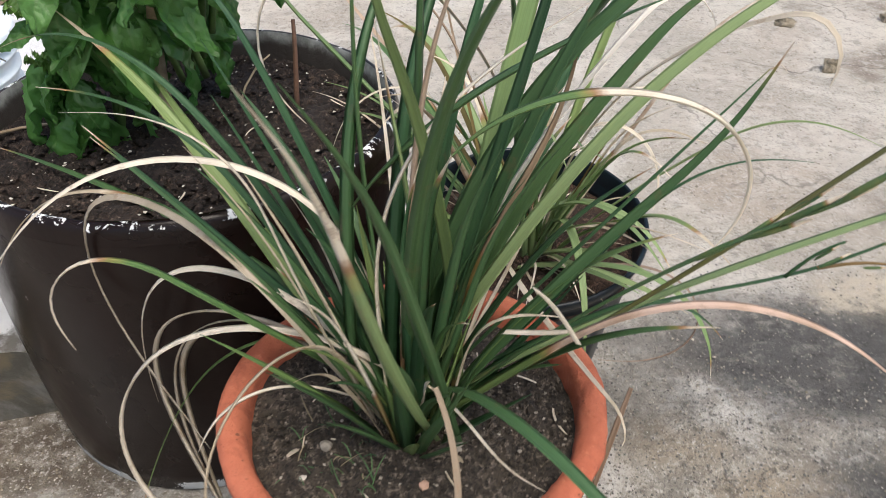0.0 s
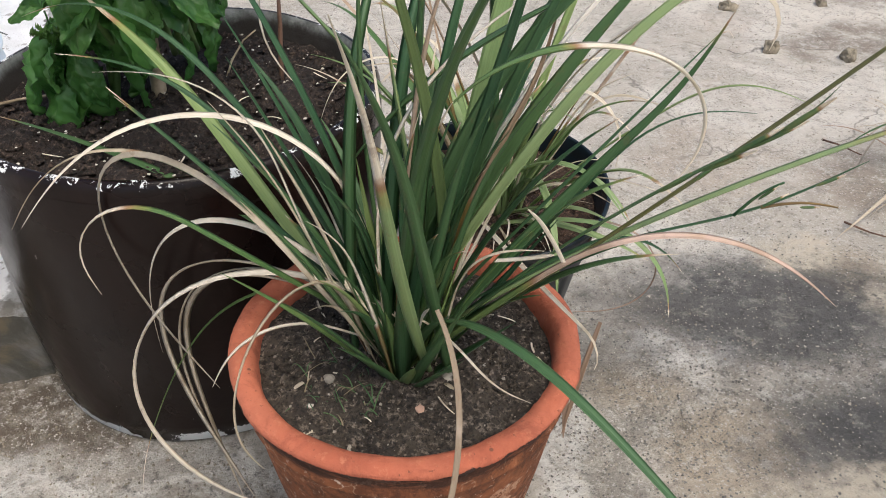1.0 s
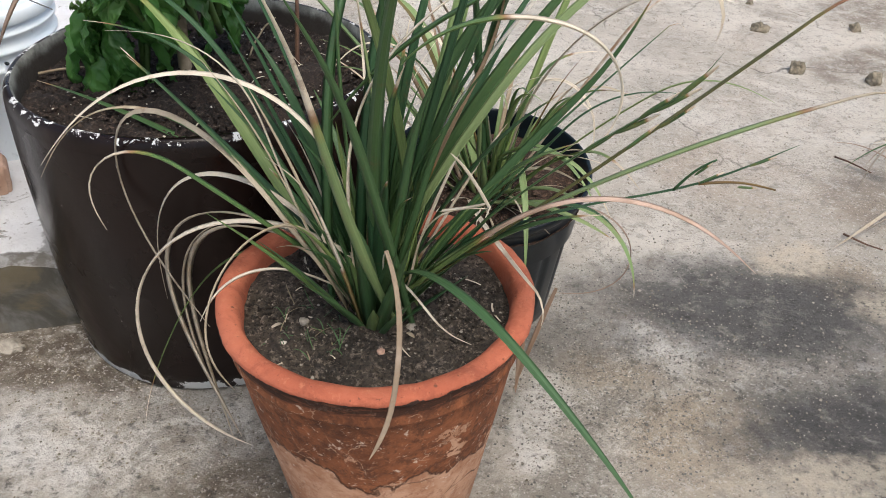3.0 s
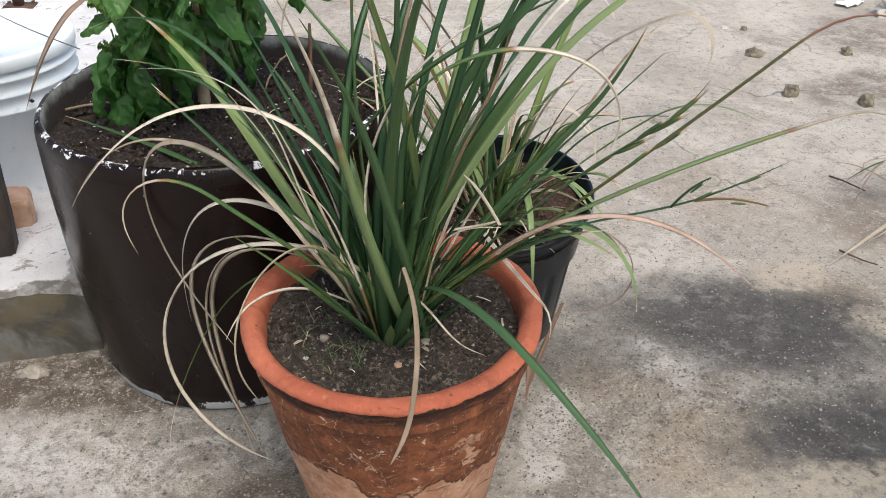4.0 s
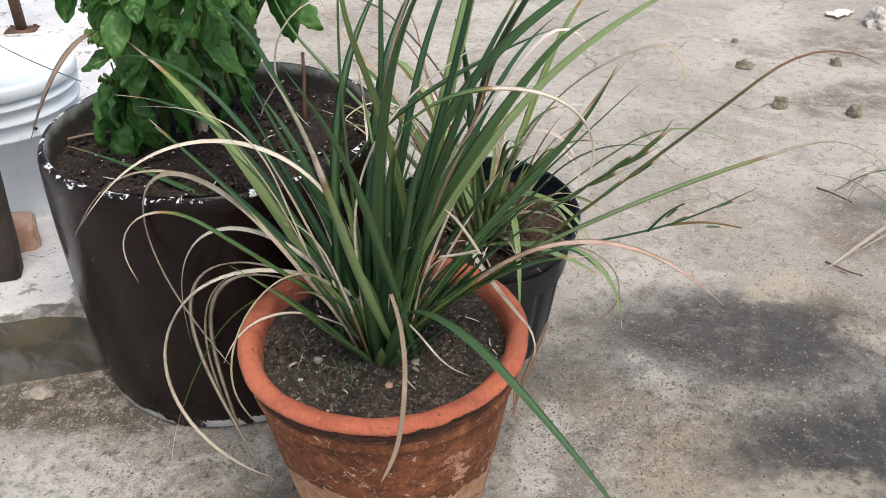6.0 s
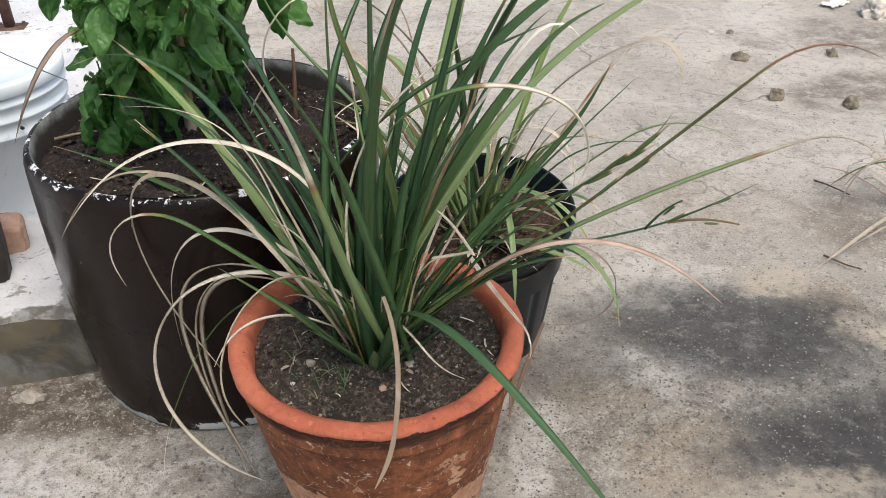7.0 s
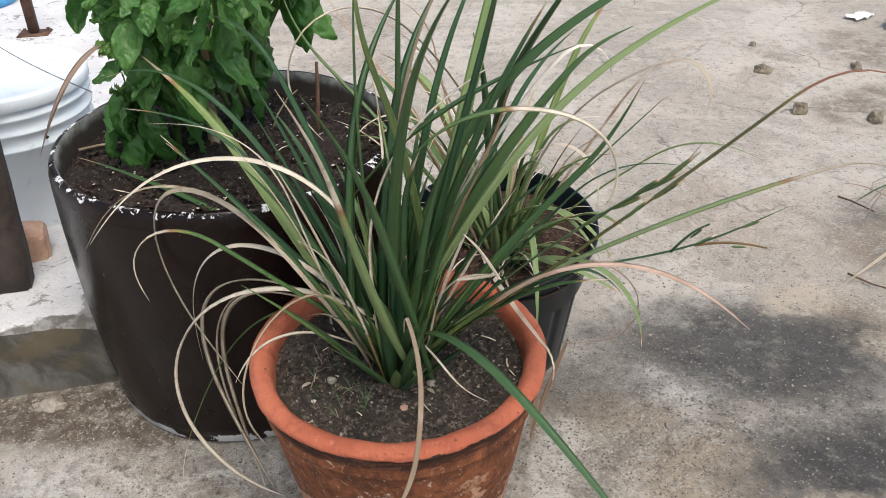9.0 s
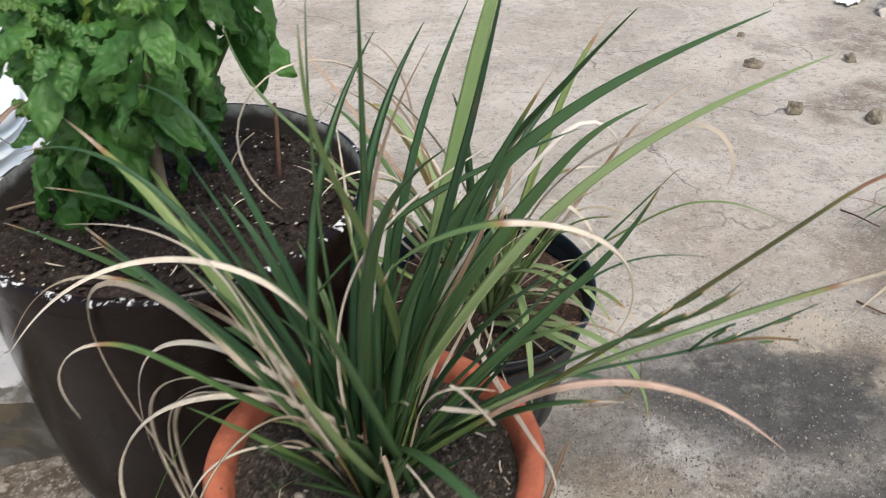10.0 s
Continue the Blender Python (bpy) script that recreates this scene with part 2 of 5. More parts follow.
def clay_material():
    """Old flaking clay: a dark band under the rim, red-brown glaze with pale scratches, bare scaled clay lower down."""
    n = Nodes("flaking_clay", 0.8)
    n.bsdf.inputs["Specular IOR Level"].default_value = 0.25
    z = n.axis(2)
    a, b = n.noise(13, 7, 0.72, 0.6), n.noise(190, 4, 0.75)
    col = n.mix(n.step(a, 0.34, 0.64), (0.108, 0.038, 0.017), (0.275, 0.098, 0.042))
    col = n.mix(n.step(n.noise(70, 7, 0.8), 0.48, 0.60, 0.0, 0.6), col, (0.052, 0.021, 0.012))
    col = n.mix(n.step(n.noise(120, 6, 0.8), 0.56, 0.66, 0.0, 0.65), col, (0.34, 0.145, 0.072))
    # bare clay where the glaze has come off, with a crisp broken edge
    edge = n.sum("ADD", z, n.sum("MULTIPLY", n.sum("SUBTRACT", n.noise(7, 8, 0.62, 0.3), 0.5), 0.15))
    bare = n.step(edge, 0.1290, 0.1310, 1.0, 0.0)
    chips = n.step(n.sum("SUBTRACT", n.noise(27, 7, 0.7, 0.3), n.sum("MULTIPLY", z, 0.55)), 0.500, 0.512)
    bare = n.sum("MAXIMUM", bare, n.sum("MULTIPLY", chips, n.step(z, 0.212, 0.222, 1.0, 0.0)))
    clay = n.mix(n.step(n.noise(30, 6, 0.7), 0.35, 0.65), (0.34, 0.165, 0.092), (0.50, 0.30, 0.195))
    clay = n.mix(n.step(n.noise(95, 7, 0.8), 0.52, 0.62, 0.0, 0.6), clay, (0.21, 0.09, 0.05))
    col = n.mix(bare, col, clay)
    rim_of_bare = n.step(n.sum("ABSOLUTE", n.sum("SUBTRACT", edge, 0.1305)), 0.0, 0.0035, 0.8, 0.0)
    col = n.mix(rim_of_bare, col, (0.055, 0.024, 0.014))
    # thin scratches and lime specks
    scratch = n.step(n.cells(22, "DISTANCE_TO_EDGE", n.warped(0.09, 16.0)), 0.0, 0.014, 1.0, 0.0)
    scratch = n.sum("MULTIPLY", scratch, n.step(n.noise(17, 5, 0.7), 0.47, 0.56))
    col = n.mix(n.sum("MULTIPLY", scratch, 0.75), col, (0.48, 0.33, 0.23))
    col = n.mix(n.step(n.noise(85, 6, 0.8, 0.4), 0.595, 0.64, 0.0, 0.8), col, (0.58, 0.45, 0.36))
    dark_band = n.step(n.sum("ADD", z, n.sum("MULTIPLY", n.sum("SUBTRACT", n.noise(16, 6, 0.65), 0.5), 0.016)), 0.2300, 0.2345)
    col = n.mix(n.sum("MULTIPLY", dark_band, 0.88), col, n.mix(n.step(n.noise(40, 6, 0.75, 0.2, n.stretched(1, 1, 5)), 0.5, 0.62), (0.030, 0.014, 0.009), (0.12, 0.045, 0.022)))
    crack = n.step(n.cells(9, "DISTANCE_TO_EDGE", n.warped(0.05, 11.0)), 0.0, 0.008, 1.0, 0.0)
    crack = n.sum("MULTIPLY", crack, n.step(n.noise(5), 0.48, 0.58))
    col = n.mix(n.sum("MULTIPLY", crack, 0.85), col, (0.035, 0.018, 0.012))
    h = n.sum("ADD", n.sum("MULTIPLY", bare, -0.7), n.sum("ADD", n.sum("MULTIPLY", b, 0.5), n.sum("MULTIPLY", n.noise(60, 6, 0.7), 0.8)))
    n.bump(n.sum("SUBTRACT", h, crack), 0.8, 0.003)
    return n.done(col)


def brown_paint_material():
    n = Nodes("dark_brown_gloss_paint", 0.38)
    n.bsdf.inputs["Specular IOR Level"].default_value = 0.2
    a = n.noise(7, 6, 0.6, 0.5)
    col = n.mix(n.step(a, 0.3, 0.7), (0.0062, 0.0035, 0.0030), (0.0135, 0.0078, 0.0067))
    col = n.mix(n.step(n.noise(30, 6, 0.7, 0.5, n.stretched(1, 1, 0.25)), 0.60, 0.78, 0.0, 0.3), col, (0.045, 0.032, 0.026))
    # white undercoat showing in chips along the lip and the foot
    chip = n.noise(52, 6, 0.72, 0.6)
    lip = n.step(n.axis(2), 0.334, 0.3445, 0.0, 0.135)
    foot = n.sum("MULTIPLY", n.step(n.axis(2), 0.004, 0.022, 0.42, 0.0), n.step(n.noise(9, 3, 0.5), 0.36, 0.50))
    white = n.step(n.sum("ADD", chip, n.sum("ADD", lip, foot)), 0.695, 0.705)
    col = n.mix(white, col, (0.72, 0.73, 0.72))
    n.bump(n.sum("ADD", n.noise(60, 4, 0.6), n.sum("MULTIPLY", white, -0.6)), 0.25, 0.0015)
    return n.done(col, n.step(n.noise(5, 5, 0.6, 0.3), 0.35, 0.65, 0.20, 0.40))


def soil_material(name, dark, light, lift=0.04):
    n = Nodes(name, 0.95)
    a, b = n.noise(22, 6, 0.7), n.noise(150, 6, 0.75)
    col = n.mix(n.step(a, 0.3, 0.7), dark, light)
    col = n.mix(n.step(b, 0.50, 0.64, 0.0, 0.9), col, tuple(min(1, c * 2.4 + lift) for c in light))
    col = n.mix(n.step(n.noise(280, 4, 0.75), 0.50, 0.60, 0.0, 0.85), col, tuple(c * 0.3 for c in dark))
    col = n.mix(n.step(n.cells(120), 0.08, 0.16, 0.5, 0.0), col, (0.34, 0.28, 0.22))
    n.bump(n.sum("ADD", a, b), 0.9, 0.008)
    return n.done(col)


def blade_material(name, green, pale, dry):
    """Grass blade: smooth green, fading at 'dry' through yellow and rust to bleached straw."""
    n = Nodes(name, 0.42)
    n.bsdf.inputs["Specular IOR Level"].default_value = 0.35
    luck = n.chance()
    base = n.mix(luck, green, pale)
    base = n.mix(n.step(n.noise(13, 4, 0.6), 0.45, 0.75, 0.0, 0.35), base, pale)
    edge = n.step(n.sum("ADD", n.attr("across"), n.sum("MULTIPLY", n.sum("SUBTRACT", n.noise(9, 3, 0.6), 0.5), 1.5)), 0.85, 1.25, 0.0, 0.55)
    base = n.mix(edge, base, tuple(min(1, c * 1.35 + 0.02) for c in pale))
    ribs = n.sum("SINE", n.sum("MULTIPLY", n.attr("across"), 19.0))
    worn = n.sum("ADD", n.attr("dry"), n.sum("MULTIPLY", n.sum("SUBTRACT", n.noise(40, 5, 0.7), 0.5), 0.5))
    straw = n.mix(n.step(n.sum("ADD", luck, n.sum("MULTIPLY", n.sum("SUBTRACT", n.noise(25, 5, 0.65), 0.5), 2.0)), 0.25, 0.95), dry, tuple(c * q for c, q in zip(dry, (0.66, 0.62, 0.55))))
    straw = n.mix(n.step(n.noise(70, 5, 0.7), 0.57, 0.68, 0.0, 0.5), straw, (0.30, 0.19, 0.12))
    col = n.mix(n.step(worn, 0.18, 0.42), base, n.mix(0.55, (0.42, 0.33, 0.10), base))
    col = n.mix(n.step(worn, 0.36, 0.52), col, (0.38, 0.21, 0.11))
    col = n.mix(n.step(worn, 0.46, 0.68), col, straw)
    col = n.mix(n.step(ribs, 0.2, 1.0, 0.0, 0.16), col, n.mix(0.5, col, (0.02, 0.018, 0.01)))
    spots = n.step(n.noise(38, 6, 0.75), 0.57, 0.68, 0.0, 0.5)
    col = n.mix(spots, col, n.mix(0.6, col, (0.20, 0.125, 0.065)))
    n.bump(n.sum("ADD", n.noise(90, 3, 0.6), n.sum("MULTIPLY", ribs, 0.3)), 0.25, 0.001)
    return n.done(col, n.step(worn, 0.3, 0.7, 0.36, 0.75), through=0.28)


def leaf_material():
    """Puckered basil leaf with a paler midrib and side veins."""
    n = Nodes("basil_green", 0.36)
    n.bsdf.inputs["Specular IOR Level"].default_value = 0.5
    base = n.mix(n.chance(), (0.048, 0.155, 0.032), (0.125, 0.29, 0.07))
    base = n.mix(n.step(n.noise(38, 6, 0.65), 0.4, 0.7, 0.0, 0.6), base, (0.085, 0.215, 0.045))
    vein = n.sum("SINE", n.sum("SUBTRACT", n.sum("MULTIPLY", n.attr("along"), 46.0), n.sum("MULTIPLY", n.attr("across"), 7.0)))
    base = n.mix(n.step(vein, 0.8, 1.0, 0.0, 0.18), base, (0.12, 0.24, 0.07))
    base = n.mix(n.step(n.attr("across"), 0.0, 0.10, 0.55, 0.0), base, (0.15, 0.27, 0.09))
    base = n.mix(n.attr("dry"), base, (0.30, 0.36, 0.05))
    n.bump(n.sum("SUBTRACT", n.sum("SUBTRACT", n.noise(75, 4, 0.6), n.sum("MULTIPLY", n.cells(120), 0.8)), n.sum("MULTIPLY", vein, 0.16)), 0.5, 0.004)
    return n.done(base, through=0.4)


def lime_material():
    n = Nodes("flaking_whitewash", 0.9)
    a = n.noise(26, 8, 0.75, 0.4)
    col = n.mix(n.step(n.noise(12, 6, 0.6), 0.3, 0.7), (0.78, 0.77, 0.75), (0.90, 0.90, 0.89))
    col = n.mix(n.step(a, 0.57, 0.62, 0.0, 0.85), col, (0.30, 0.27, 0.23))
    col = n.mix(n.step(n.noise(140, 5, 0.75), 0.58, 0.7, 0.0, 0.5), col, (0.36, 0.33, 0.29))
    worn = n.sum("ADD", n.axis(1), n.sum("MULTIPLY", n.sum("SUBTRACT", n.noise(30, 6, 0.7), 0.5), 0.05))
    side = n.sum("SUBTRACT", n.sum("MULTIPLY", n.sum("SUBTRACT", n.noise(24, 6, 0.7), 0.5), 0.05), n.axis(0))
    reach = n.sum("MULTIPLY", n.step(n.axis(0), -0.10, 0.0), 0.018)
    col = n.mix(n.step(n.sum("SUBTRACT", n.sum("MINIMUM", worn, side), reach), 0.006, 0.013, 0.95, 0.0), col, n.mix(n.step(n.noise(40, 6, 0.7), 0.42, 0.6), (0.15, 0.135, 0.11), (0.36, 0.35, 0.33)))
    n.bump(n.sum("ADD", n.sum("MULTIPLY", a, -1.0), n.noise(90, 6, 0.8)), 1.0, 0.008)
    return n.done(col)


def cement_material():
    """Smooth grey cement with brown and greenish water stains."""
    n = Nodes("stained_grey_cement", 0.85)
    a = n.noise(9, 7, 0.65, 0.6)
    col = n.mix(n.step(a, 0.42, 0.58), (0.048, 0.044, 0.034), (0.125, 0.122, 0.110))
    col = n.mix(n.step(n.noise(11, 6, 0.6, 0.3, n.stretched(1.0, 1.0, 1.8)), 0.46, 0.60, 0.0, 0.85), col, (0.095, 0.078, 0.045))
    col = n.mix(n.step(n.noise(150, 5, 0.75), 0.6, 0.72, 0.0, 0.5), col, (0.10, 0.09, 0.08))
    n.bump(n.sum("ADD", a, n.noise(120, 5, 0.7)), 0.5, 0.004)
    return n.done(col)


def stained_wall_material():
    """Bare grey cement inside the planter, splashed with soil."""
    n = Nodes("soil_stained_cement", 0.95)
    a = n.noise(16, 7, 0.7, 0.5)
    col = n.mix(n.step(n.noise(30, 6, 0.7), 0.35, 0.65), (0.13, 0.135, 0.125), (0.30, 0.315, 0.30))
    low = n.step(n.sum("ADD", n.axis(2), n.sum("MULTIPLY", n.sum("SUBTRACT", a, 0.5), 0.03)), 0.330, 0.342, 0.95, 0.15)
    col = n.mix(low, col, (0.030, 0.022, 0.017))
    n.bump(n.sum("ADD", a, n.noise(130, 5, 0.7)), 0.6, 0.004)
    return n.done(col)


GROUND = ground_material()
RIM_PAINT, CLAY, BROWN_PAINT = rim_paint_material(), clay_material(), brown_paint_material()
DRY_SOIL = soil_material("grey_brown_soil", (0.027, 0.020, 0.014), (0.08, 0.062, 0.045))
RED_SOIL = soil_material("reddish_brown_soil", (0.035, 0.019, 0.012), (0.10, 0.058, 0.038), 0.02)
DARK_SOIL = soil_material("dark_peaty_soil", (0.015, 0.0095, 0.007), (0.042, 0.027, 0.019), 0.012)
BLADE = blade_material("grass_blade_deep_green", (0.036, 0.096, 0.042), (0.098, 0.182, 0.070), (0.76, 0.67, 0.53))
FRESH = blade_material("grass_blade_yellow_green", (0.085, 0.175, 0.055), (0.27, 0.36, 0.13), (0.80, 0.72, 0.58))
PALE = blade_material("grass_blade_pale_green", (0.20, 0.31, 0.12), (0.33, 0.42, 0.19), (0.80, 0.72, 0.58))
STRAW = blade_material("dry_grass_blade", (0.28, 0.24, 0.13), (0.38, 0.32, 0.19), (0.82, 0.74, 0.61))
ROSY = blade_material("rosy_dry_blade", (0.10, 0.16, 0.05), (0.16, 0.22, 0.08), (0.70, 0.52, 0.42))
OLIVE = blade_material("olive_stalk", (0.12, 0.12, 0.035), (0.16, 0.15, 0.05), (0.50, 0.25, 0.17))
BLEACHED = blade_material("bleached_grass_blade", (0.50, 0.46, 0.34), (0.60, 0.55, 0.42), (0.92, 0.86, 0.76))
RUSSET = blade_material("reddish_brown_stalk", (0.16, 0.13, 0.04), (0.24, 0.15, 0.06), (0.56, 0.42, 0.31))
DEAD = blade_material("dead_brown_blade", (0.20, 0.13, 0.085), (0.28, 0.19, 0.13), (0.36, 0.26, 0.195))
TAUPE = blade_material("taupe_dry_blade", (0.22, 0.18, 0.11), (0.28, 0.22, 0.15), (0.47, 0.385, 0.305))
HAY = blade_material("greyish_hay_blade", (0.24, 0.20, 0.12), (0.32, 0.26, 0.17), (0.52, 0.45, 0.35))
BASIL = leaf_material()
STEM = plain_material("woody_pale_stem", (0.20, 0.15, 0.09), (0.42, 0.34, 0.24), 30, 0.8)
GREEN_STEM = plain_material("green_stem", (0.05, 0.10, 0.02), (0.10, 0.17, 0.05), 30, 0.6)
BLACK_PLASTIC = plain_material("scuffed_black_plastic", (0.0030, 0.0062, 0.0092), (0.0085, 0.0155, 0.0215), 9, 0.33, 0.15)
BLACK_PLASTIC.node_tree.nodes["Principled BSDF"].inputs["Specular IOR Level"].default_value = 0.3
WHITE_PLASTIC = plain_material("white_bucket_plastic", (0.76, 0.86, 0.93), (0.86, 0.92, 0.95), 5, 0.35, 0.1, 0.001, fine=30)
LIME, GREY_CEMENT = lime_material(), cement_material()
STAINED_CEMENT = stained_wall_material()
DARK_WOOD = plain_material("weathered_dark_wood", (0.025, 0.019, 0.016), (0.075, 0.058, 0.048), 14, 0.75, 0.6, 0.003)
BRICK = plain_material("worn_brick", (0.34, 0.20, 0.14), (0.50, 0.34, 0.25), 25, 0.9, 0.5, 0.003)
DARK_STONE = plain_material("brownish_stone", (0.10, 0.085, 0.06), (0.28, 0.24, 0.175), 60, 0.9, 0.7, 0.004)
CINDER = plain_material("cinder_grit", (0.06, 0.057, 0.052), (0.19, 0.18, 0.163), 90, 0.95, 0.5, 0.002)
STONE = plain_material("grey_stone", (0.17, 0.15, 0.12), (0.36, 0.325, 0.27), 45, 0.9, 0.7, 0.004)
PALE_STONE = plain_material("pale_stone", (0.42, 0.38, 0.32), (0.62, 0.58, 0.52), 45, 0.9, 0.5, 0.003)
RUST = plain_material("rusty_iron", (0.06, 0.032, 0.022), (0.15, 0.08, 0.05), 30, 0.8, 0.5, 0.002)
BLUE_HOSE = plain_material("blue_hose_plastic", (0.05, 0.22, 0.42), (0.08, 0.30, 0.52), 20, 0.4, 0.1)
PAPER = plain_material("white_paper_scrap", (0.66, 0.65, 0.63), (0.80, 0.79, 0.77), 20, 0.9, 0.4, 0.004)
WIRE = plain_material("grey_wire", (0.08, 0.08, 0.08), (0.16, 0.16, 0.16), 20, 0.6, 0.1)


# ---- building helpers ----
def mesh_from(name, bm, material, smooth=True):
    data = bpy.data.meshes.new(name)
    bm.normal_update()
    bm.to_mesh(data)
    bm.free()
    if smooth:
        data.polygons.foreach_set("use_smooth", [True] * len(data.polygons))
    data.materials.append(material)
    return data


def part(name, bm, material, parent, label="", smooth=True):
    ob = new(name, mesh_from(name, bm, material, smooth))
    ob.parent = parent
    return tagged(ob, label)


def thing(name, label, category, x=0.0, y=0.0, z=0.0, group="", turn=0.0):
    ob = new(name)
    ob.empty_display_size = 0.05
    ob.matrix_basis = pose(x, y, z, 0, 0, turn)
    return tagged(ob, label, category, group)


def turned(profile, steps=96, wobble=0.0, cap=False):
    """A surface of revolution round z from (radius, height) pairs."""
    bm = bmesh.new()
    rings = []
    for r, z in profile:
        ring = []
        for k in range(steps):
            a = 2 * math.pi * k / steps
            d = wobble * noise.noise(Vector((math.cos(a) * 2.3, math.sin(a) * 2.3, z * 9)))
            ring.append(bm.verts.new(((r + d) * math.cos(a), (r + d) * math.sin(a), z + d * 0.5)))
        rings.append(ring)
    for low, high in zip(rings, rings[1:]):
        for k in range(steps):
            bm.faces.new((low[k], low[(k + 1) % steps], high[(k + 1) % steps], high[k]))
    if cap:
        bm.faces.new(rings[-1])
    return bm


def disc(radius, rough, rings=26, steps=72, seed=0.0, dome=0.0):
    """A soil surface: a lumpy round sheet."""
    bm = bmesh.new()
    rows = []
    for i in range(rings + 1):
        r = radius * i / rings
        row = []
        for k in range(steps if i else 1):
            a = 2 * math.pi * k / steps
            x, y = r * math.cos(a), r * math.sin(a)
            z = rough * (noise.noise(Vector((x * 22, y * 22, seed))) + 0.5 * noise.noise(Vector((x * 70, y * 70, seed + 3))) + 0.35 * noise.noise(Vector((x * 160, y * 160, seed + 5))))
            row.append(bm.verts.new((x, y, z + dome * (1 - (i / rings) ** 2))))
        rows.append(row)
    for k in range(steps):
        bm.faces.new((rows[0][0], rows[1][k], rows[1][(k + 1) % steps]))
    for low, high in zip(rows[1:], rows[2:]):
        for k in range(steps):
            bm.faces.new((low[k], high[k], high[(k + 1) % steps], low[(k + 1) % steps]))
    return bm


def tube(points, radius, sides=8, taper=1.0):
    """A round rod along points."""
    bm = bmesh.new()
    rings, last = [], None
    count = len(points)
    for i, p in enumerate(points):
        p = Vector(p)
        ahead = (Vector(points[min(i + 1, count - 1)]) - Vector(points[max(i - 1, 0)])).normalized()
        side = ahead.cross(Vector((0, 0, 1)) if abs(ahead.z) < 0.95 else Vector((1, 0, 0))).normalized() if last is None else (last - ahead * last.dot(ahead)).normalized()
        last = side
        up = side.cross(ahead)
        r = radius * (1 + (taper - 1) * i / max(1, count - 1))
        rings.append([bm.verts.new(p + r * (math.cos(2 * math.pi * k / sides) * side + math.sin(2 * math.pi * k / sides) * up)) for k in range(sides)])
    for low, high in zip(rings, rings[1:]):
        for k in range(sides):
            bm.faces.new((low[k], low[(k + 1) % sides], high[(k + 1) % sides], high[k]))
    bm.faces.new(rings[0][::-1]), bm.faces.new(rings[-1])
    return bm


def lump(size, rough=0.35, seed=0.0, level=2):
    """A broken stone."""
    bm = bmesh.new()
    bmesh.ops.create_icosphere(bm, subdivisions=level, radius=1.0)
    for v in bm.verts:
        q = v.co.copy()
        d = 1 + rough * noise.noise(q * 1.3 + Vector((seed, 0, 0))) + 0.4 * rough * noise.noise(q * 3.5 + Vector((0, seed, 0)))
        v.co = Vector((q.x * size[0], q.y * size[1], max(q.z, -0.55) * size[2])) * d
    return bm


def box(sx, sy, sz, bevel=0.004, segments=2):
    bm = bmesh.new()
    bmesh.ops.create_cube(bm, size=1.0)
    bmesh.ops.scale(bm, vec=(sx, sy, sz), verts=bm.verts)
    bmesh.ops.translate(bm, vec=(0, 0, sz / 2), verts=bm.verts)
    if bevel:
        bmesh.ops.bevel(bm, geom=bm.edges, offset=bevel, segments=segments, affect="EDGES")
    return bm


def course(az, rise, length, curl=0.0, hook=0.0, at=0.7, drift=0.0, count=40):
    """The line of a blade from its foot: it sets out at azimuth az and rises at the angle rise, curls over by curl degrees evenly
    and by hook more past the fraction at, and veers sideways by drift degrees."""
    p, out = Vector((0, 0, 0)), [Vector((0, 0, 0))]
    for i in range(count):
        s = (i + 0.5) / count
        late = max(0.0, (s - at) / (1 - at))
        e = radians(rise - curl * s - hook * late * late * (3 - 2 * late))
        a = radians(az + drift * s)
        p = p + length / count * Vector((math.cos(e) * math.cos(a), math.cos(e) * math.sin(a), math.sin(e)))
        out.append(p.copy())
    return out


def ribbon(line, width, dry=2.0, fold=0.28, twist=0.0, foot=0.62, dry_all=0.0, point=3.2, turn=0.0):
    """A keeled blade along a line, with the values 'dry' (0 to 1) and 'across' for its material."""
    bm = bmesh.new()
    dried, over = bm.verts.layers.float.new("dry"), bm.verts.layers.float.new("across")
    rows, count, side = [], len(line), None
    for i, p in enumerate(line):
        s = i / (count - 1)
        ahead = (line[min(i + 1, count - 1)] - line[max(i - 1, 0)]).normalized()
        if side is None:
            side = ahead.cross(Vector((0, 0, 1)))
            side = side.normalized() if side.length > 1e-3 else Vector((1, 0, 0))
        else:
            side = (side - ahead * side.dot(ahead)).normalized()
        w = 0.5 * width * (foot + (1 - foot) * min(1.0, s / 0.3)) * (1 - max(0.0, (s - 0.35) / 0.65) ** point) + 0.0003
        spin = Matrix.Rotation(radians(turn + twist * s), 3, ahead)
        sd = spin @ side
        up = sd.cross(ahead)
        d = max(dry_all, min(1.0, max(0.0, (s - dry) / 0.16 + 0.5))) if dry <= 1 else dry_all
        w *= 1 - 0.2 * d
        row = []
        for u in (-1, -0.5, 0, 0.5, 1):
            h = abs(u) * fold * w * 1.3
            v = bm.verts.new(p + sd * (u * w) + up * h)
            v[dried], v[over] = d, abs(u)
            row.append(v)
        v = bm.verts.new(p - up * min(0.0012, 0.25 * w))
        v[dried], v[over] = d, 0.0
        row.append(v)
        rows.append(row)
    for a, b in zip(rows, rows[1:]):
        for k in range(4):
            bm.faces.new((a[k], a[k + 1], b[k + 1], b[k]))
        bm.faces.new((a[4], a[5], b[5], b[4]))
        bm.faces.new((a[5], a[0], b[0], b[5]))
    return bm


